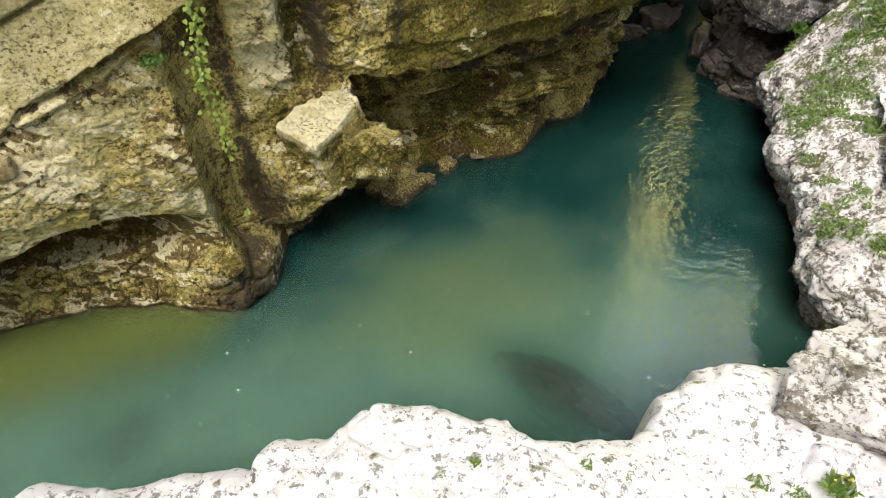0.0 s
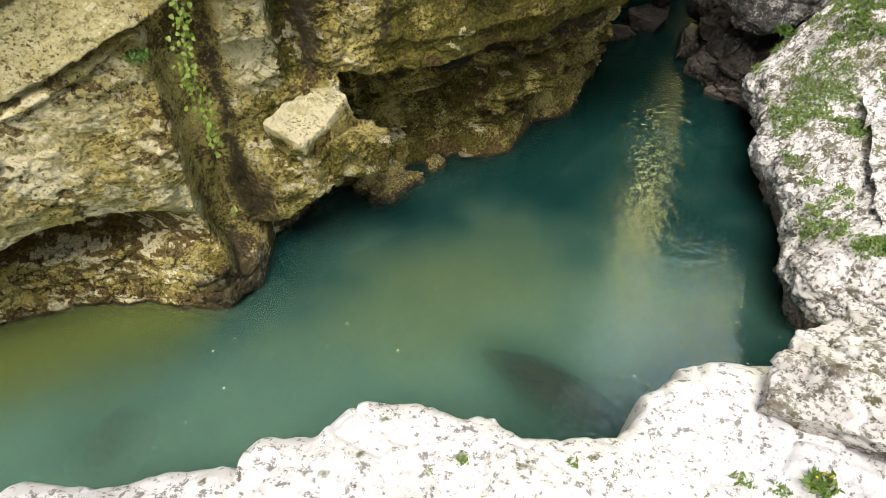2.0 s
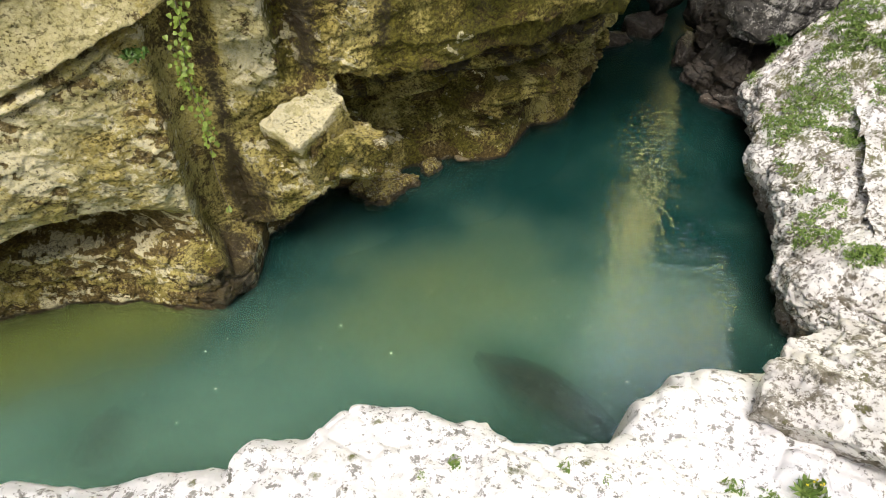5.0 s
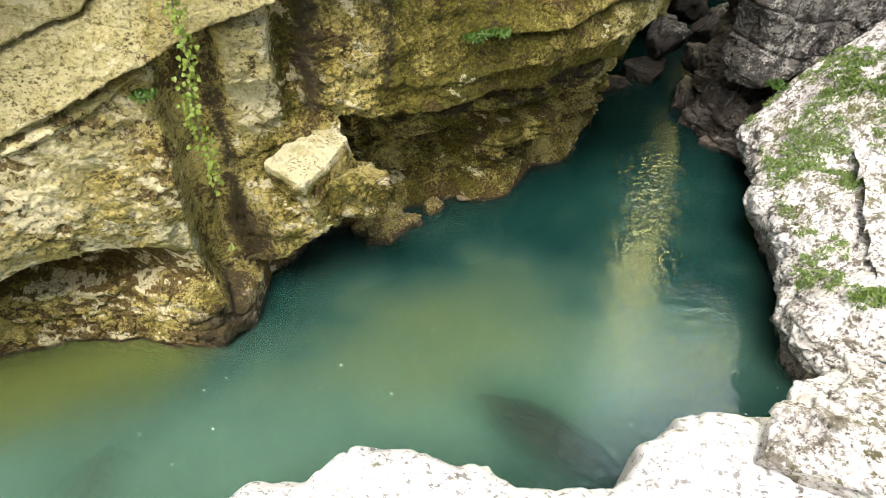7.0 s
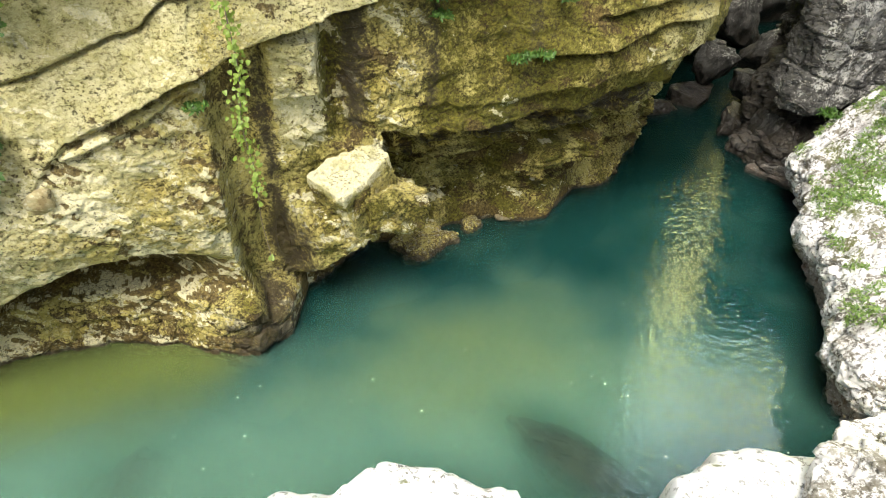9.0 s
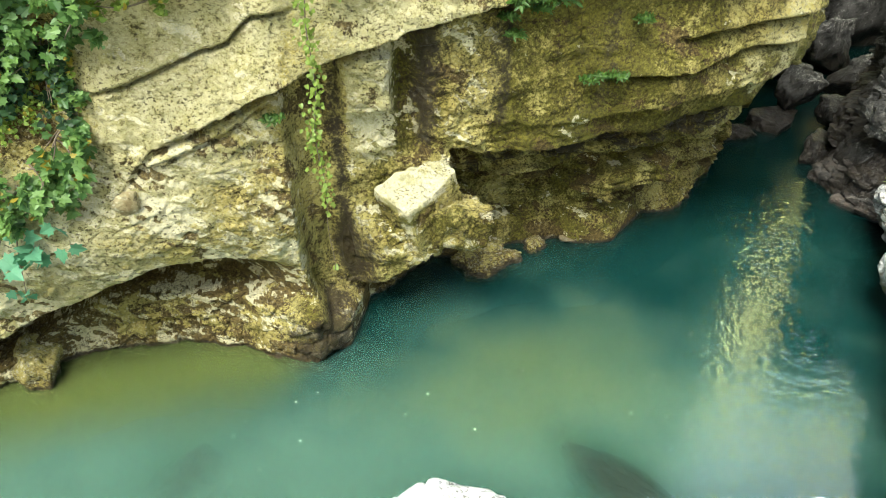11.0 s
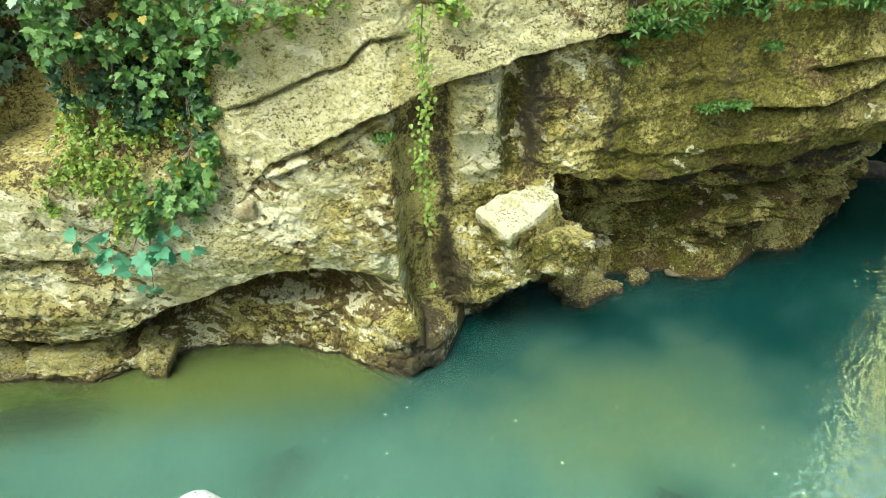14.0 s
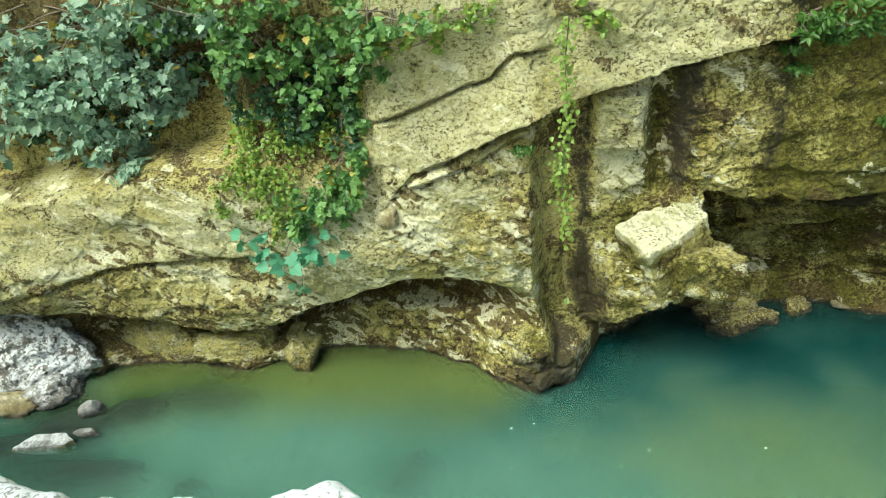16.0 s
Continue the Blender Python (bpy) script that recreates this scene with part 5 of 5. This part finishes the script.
def build_shrubs():
    shrub("shrub", "broad-leaved blue-green shrub hanging over the ledge", [(9.4, 4.5, 1.2, 0.5, 4), (10.5, 4.55, 0.5, 0.45, 2), (8.2, 4.1, 0.6, 0.35, 1), (9.6, 3.8, 0.7, 0.25, 1.2), (9.4, 5.3, 1.3, 0.35, 2), (10.9, 5.5, 0.9, 0.4, 1.5)], "lobed", M_LEAF_BLUE, 0.112, 3300, 3, 0.9, 1.1, 9)
    shrub("shrub", "green maple-leaved shrub above the cliff's lip", [(11.2, 5.1, 0.5, 0.3, 1.5), (12.2, 5.0, 0.6, 0.3, 2), (13.0, 4.95, 0.5, 0.3, 2), (13.7, 4.85, 0.35, 0.3, 1.2), (13.2, 4.4, 0.35, 0.28, 1), (12.6, 4.6, 0.5, 0.22, 1), (11.6, 4.8, 0.5, 0.25, 1), (14.1, 5.25, 0.5, 0.15, 1), (12.3, 5.6, 1.4, 0.3, 2.5)], "lobed", M_LEAF_MID, 0.098, 3000, 4, 0.6, 0.7, 12)
    shrub("shrub", "dark undergrowth in the shade of the shrubs", [(12.2, 4.5, 0.9, 0.4, 2), (13.0, 4.2, 0.5, 0.4, 2), (9.6, 4.35, 1.2, 0.5, 2), (11.2, 4.9, 0.6, 0.4, 1)], "heart", M_LEAF_DARK, 0.075, 2600, 5, 0.3)
    shrub("ivy", "yellow-green ivy creeping down the cliff", [(11.8, 3.75, 0.32, 0.40, 2), (12.3, 3.75, 0.35, 0.4, 2), (12.3, 3.25, 0.28, 0.3, 1.5), (12.8, 3.95, 0.35, 0.3, 1.5), (11.7, 3.2, 0.25, 0.22, 0.7), (12.45, 2.75, 0.22, 0.2, 0.7), (13.3, 4.2, 0.35, 0.3, 0.8)], "heart", M_LEAF_IVY, 0.050, 2900, 6, 0.16, 0.8)
    shrub("shrub", "bright green leafy shoots below the ivy", [(12.65, 2.95, 0.25, 0.25, 1.5), (13.0, 3.1, 0.3, 0.35, 2), (13.35, 3.5, 0.25, 0.35, 1.5), (13.5, 3.9, 0.2, 0.3, 1)], "lobed", M_LEAF_MID, 0.105, 800, 8, 0.30, 0.7)
    shrub("ivy", "small-leaved ivy trailing along the upper beds", [(14.3, 4.95, 0.4, 0.14, 2), (14.9, 5.2, 0.4, 0.14, 2), (16.4, 5.1, 0.25, 0.16, 1)], "heart", M_LEAF_IVY, 0.06, 700, 9, 0.1)
    shrub("fern", "feathery green ferns hanging over the mossy cliff", [(18.9, 4.85, 0.45, 0.16, 2), (19.7, 5.0, 0.5, 0.14, 2), (21.2, 5.0, 0.7, 0.12, 2)], "blade", M_FERN, 0.10, 1500, 14, 0.14, 0.9, 4)
    rnd = np.random.RandomState(12)
    fig = empty("fig_shoot", perch(12.6, 2.75), "fig shoot with large pale blue-green leaves", "plant")
    root = np.array(fig.location)
    for u, z, sz in [(11.8, 2.67, 0.26), (11.7, 2.55, 0.24), (11.95, 2.50, 0.26), (12.0, 2.62, 0.22), (11.85, 2.38, 0.22), (12.15, 2.36, 0.26), (12.3, 2.26, 0.28), (12.45, 2.34, 0.30), (12.55, 2.22, 0.26), (12.65, 2.42, 0.28), (12.8, 2.45, 0.28),
                     (12.9, 2.33, 0.24), (13.1, 2.48, 0.22), (12.7, 2.60, 0.24), (13.0, 2.65, 0.22), (12.4, 1.95, 0.15), (12.55, 1.92, 0.16), (12.5, 1.82, 0.12)]:
        for _ in range(2):
            at = np.array(perch(u + rnd.uniform(-0.09, 0.09), z + rnd.uniform(-0.07, 0.07), 0.16 + rnd.uniform(0, 0.1)))
            leaves("leaf", "lobed", (at - root)[None], np.array([[0.3, -0.55, 0.75]]), np.array([0.8 * sz]), M_LEAF_FIG, rnd, fig, 0.7)
    for u, z in ((11.8, 2.6), (12.3, 2.3), (12.8, 2.4), (12.5, 1.9)):
        tube("stem", [(np.linspace(root, np.array(perch(u, z, 0.2)), 5) - root + [[0, 0, 0], [0, 0, 0.05], [0, 0, 0.08], [0, 0, 0.05], [0, 0, 0]], 0.012, 0.005)], M_BARK, fig)


build_shrubs()


def build_vine():
    rnd = np.random.RandomState(21)
    zs = np.linspace(5.2, 1.53, 60)
    line = np.array([perch(16.1 - 0.02 * np.sin(z * 2.3), 2.6, 0.0) for z in zs])
    line[:, :2] *= 0.88
    line[:, 2] = zs
    line[:, 0] += 0.025 * np.sin(zs * 5)
    thing = empty("hanging_vine", line[0], "leafy vine hanging straight down the wet gully", "vine")
    top = line[0].copy()
    tube("stem", [(line - top, 0.008, 0.004)], M_BARK, thing)
    v, f = leaf_shape("heart")
    mesh = None
    for n in range(250):
        z = 2.50 + 2.7 * (n / 250) ** 0.85 + rnd.uniform(-0.05, 0.05)
        at = np.array([np.interp(z, zs[::-1], line[::-1, k]) for k in range(3)]) + rnd.normal(size=3) * (0.055, 0.05, 0.03)
        if mesh is None:
            ob = solid("leaf", v, f, M_LEAF_IVY, None, thing, False)
            mesh = ob.data
        else:
            ob = new("leaf", mesh)
            ob.parent = thing
        ob.matrix_local = Matrix.Translation(Vector(at - top)) @ pose(0, 0, 0, rnd.uniform(25, 75), rnd.uniform(-25, 25), rnd.uniform(-45, 45)) @ pose(0, 0, 0, 0, 0, 180 + rnd.uniform(-60, 60)) @ Matrix.Scale(rnd.uniform(0.042, 0.070), 4)
    ob = new("leaf", mesh)
    ob.parent = thing
    ob.matrix_local = Matrix.Translation(Vector(line[-1] - top)) @ pose(0, 0, 0, 50, 10, 10) @ Matrix.Scale(0.09, 4)


build_vine()


# ---------------------------------------------------------------- small growth
def tuft(name, label, at, radius, height, count, seed, mat, kind="blade"):
    rnd = np.random.RandomState(seed)
    a, r = rnd.uniform(0, 2 * np.pi, count), radius * np.sqrt(rnd.uniform(0, 1, count))
    p = np.stack([r * np.cos(a), r * np.sin(a), rnd.uniform(0, 0.4, count) * height], 1)
    ob = leaves(name, kind, p, np.stack([np.cos(a), np.sin(a), 0 * a + 0.9], 1), height * rnd.uniform(0.6, 1.2, count), mat, rnd, None, -0.6)
    ob.location = at
    return tagged(ob, label, "plant")


def build_growth():
    for n, (u, z) in enumerate([(19.9, 3.68), (20.1, 3.7), (19.7, 3.64), (18.5, 4.52), (18.9, 4.6), (20.35, 4.42), (15.55, 3.6), (18.6, 4.3)]):
        tuft("fern", "small green fern growing from a crack in the cliff", perch(u, z, 0.05), 0.13, 0.075, 150, 200 + n, M_FERN)


build_growth()


def build_bank_growth():
    rnd = np.random.RandomState(44)
    p = BANK_TOP[0]
    p = p[rnd.randint(0, len(p), 52000)] + rnd.normal(size=(52000, 3)) * (0.02, 0.02, 0.01) + (0, 0, 0.02)
    up = np.tile(np.array([0.0, -0.3, 0.9]), (len(p), 1))
    ob = leaves("weeds", "blade", p, up, rnd.uniform(0.03, 0.075, len(p)), M_GRASS, rnd, None, -0.4)
    tagged(ob, "low green weeds and grass matting the top of the bank", "weeds", kind="stuff")
    tuft("fern", "feathery green fern on the bank's far lip", (7.0, 11.75, 1.75), 0.24, 0.09, 220, 260, M_FERN)


build_bank_growth()


def ledge_top(x, y):
    dep = bpy.context.evaluated_depsgraph_get()
    hit, at, *_ = scene.ray_cast(dep, Vector((x, y, 4.0)), Vector((0, 0, -1)))
    return at if hit else Vector((x, y, 1.6))


def build_ledge_growth():
    for n, (x, y, r, h, k) in enumerate([(0.30, 2.78, 0.07, 0.06, 60), (1.26, 2.73, 0.06, 0.05, 50), (0.0, 2.62, 0.05, 0.03, 30), (1.6, 2.6, 0.05, 0.03, 30), (2.72, 2.56, 0.09, 0.05, 60), (3.3, 2.45, 0.12, 0.09, 120), (3.0, 2.46, 0.08, 0.05, 50)]):
        tuft("weed", "small green weed rooted in the white ledge", ledge_top(x, y), r, h, k, 300 + n, M_GRASS)
    petal, t, p = nodes("yellow petals")
    p.inputs["Base Color"].default_value = (0.75, 0.62, 0.03, 1)
    rnd = np.random.RandomState(9)
    for n in range(6):
        at = ledge_top(3.3 + rnd.uniform(-0.1, 0.1), 2.45 + rnd.uniform(-0.08, 0.08))
        f = empty("flower", at, "tiny yellow flower on a thin stalk", "flower", "yellow flowers")
        tube("stalk", [(np.array([[0, 0, 0], [0, 0.005, 0.05], [0, 0.0, 0.09]]), 0.0015, 0.001)], M_GRASS, f)
        a = np.linspace(0, 2 * np.pi, 6)[:-1]
        leaves("petals", "heart", np.tile([[0, 0, 0.09]], (5, 1)), np.stack([0.4 * np.cos(a), 0.4 * np.sin(a), 1 + 0 * a], 1), np.full(5, 0.016), petal, rnd, f, 0.0)


build_ledge_growth()


def fleck_material():
    mat, t, p = nodes("floating leaf")
    p.inputs["Base Color"].default_value = (0.62, 0.60, 0.42, 1)
    return mat


def build_flecks():
    rnd = np.random.RandomState(31)
    mat = fleck_material()
    v, f = leaf_shape("heart")
    v = v * (1, 1, 0.3)
    mesh = None
    for n in range(110):
        x, y = rnd.uniform(-6, 5.0), rnd.uniform(3.6, 9.5)
        if y > 5.2 + 0.55 * (x + 3) or y > 11:
            continue
        if mesh is None:
            first = solid("floating_leaf", v, f, mat, None, None, False)
            mesh, ob = first.data, first
        else:
            ob = new("floating_leaf", mesh)
        ob.matrix_world = pose(x, y, 0.006, 0, 0, rnd.uniform(0, 360)) @ Matrix.Scale(rnd.uniform(0.012, 0.032), 4)
        tagged(ob, "tiny pale leaf floating on the pool", "leaf", "floating leaves")


build_flecks()
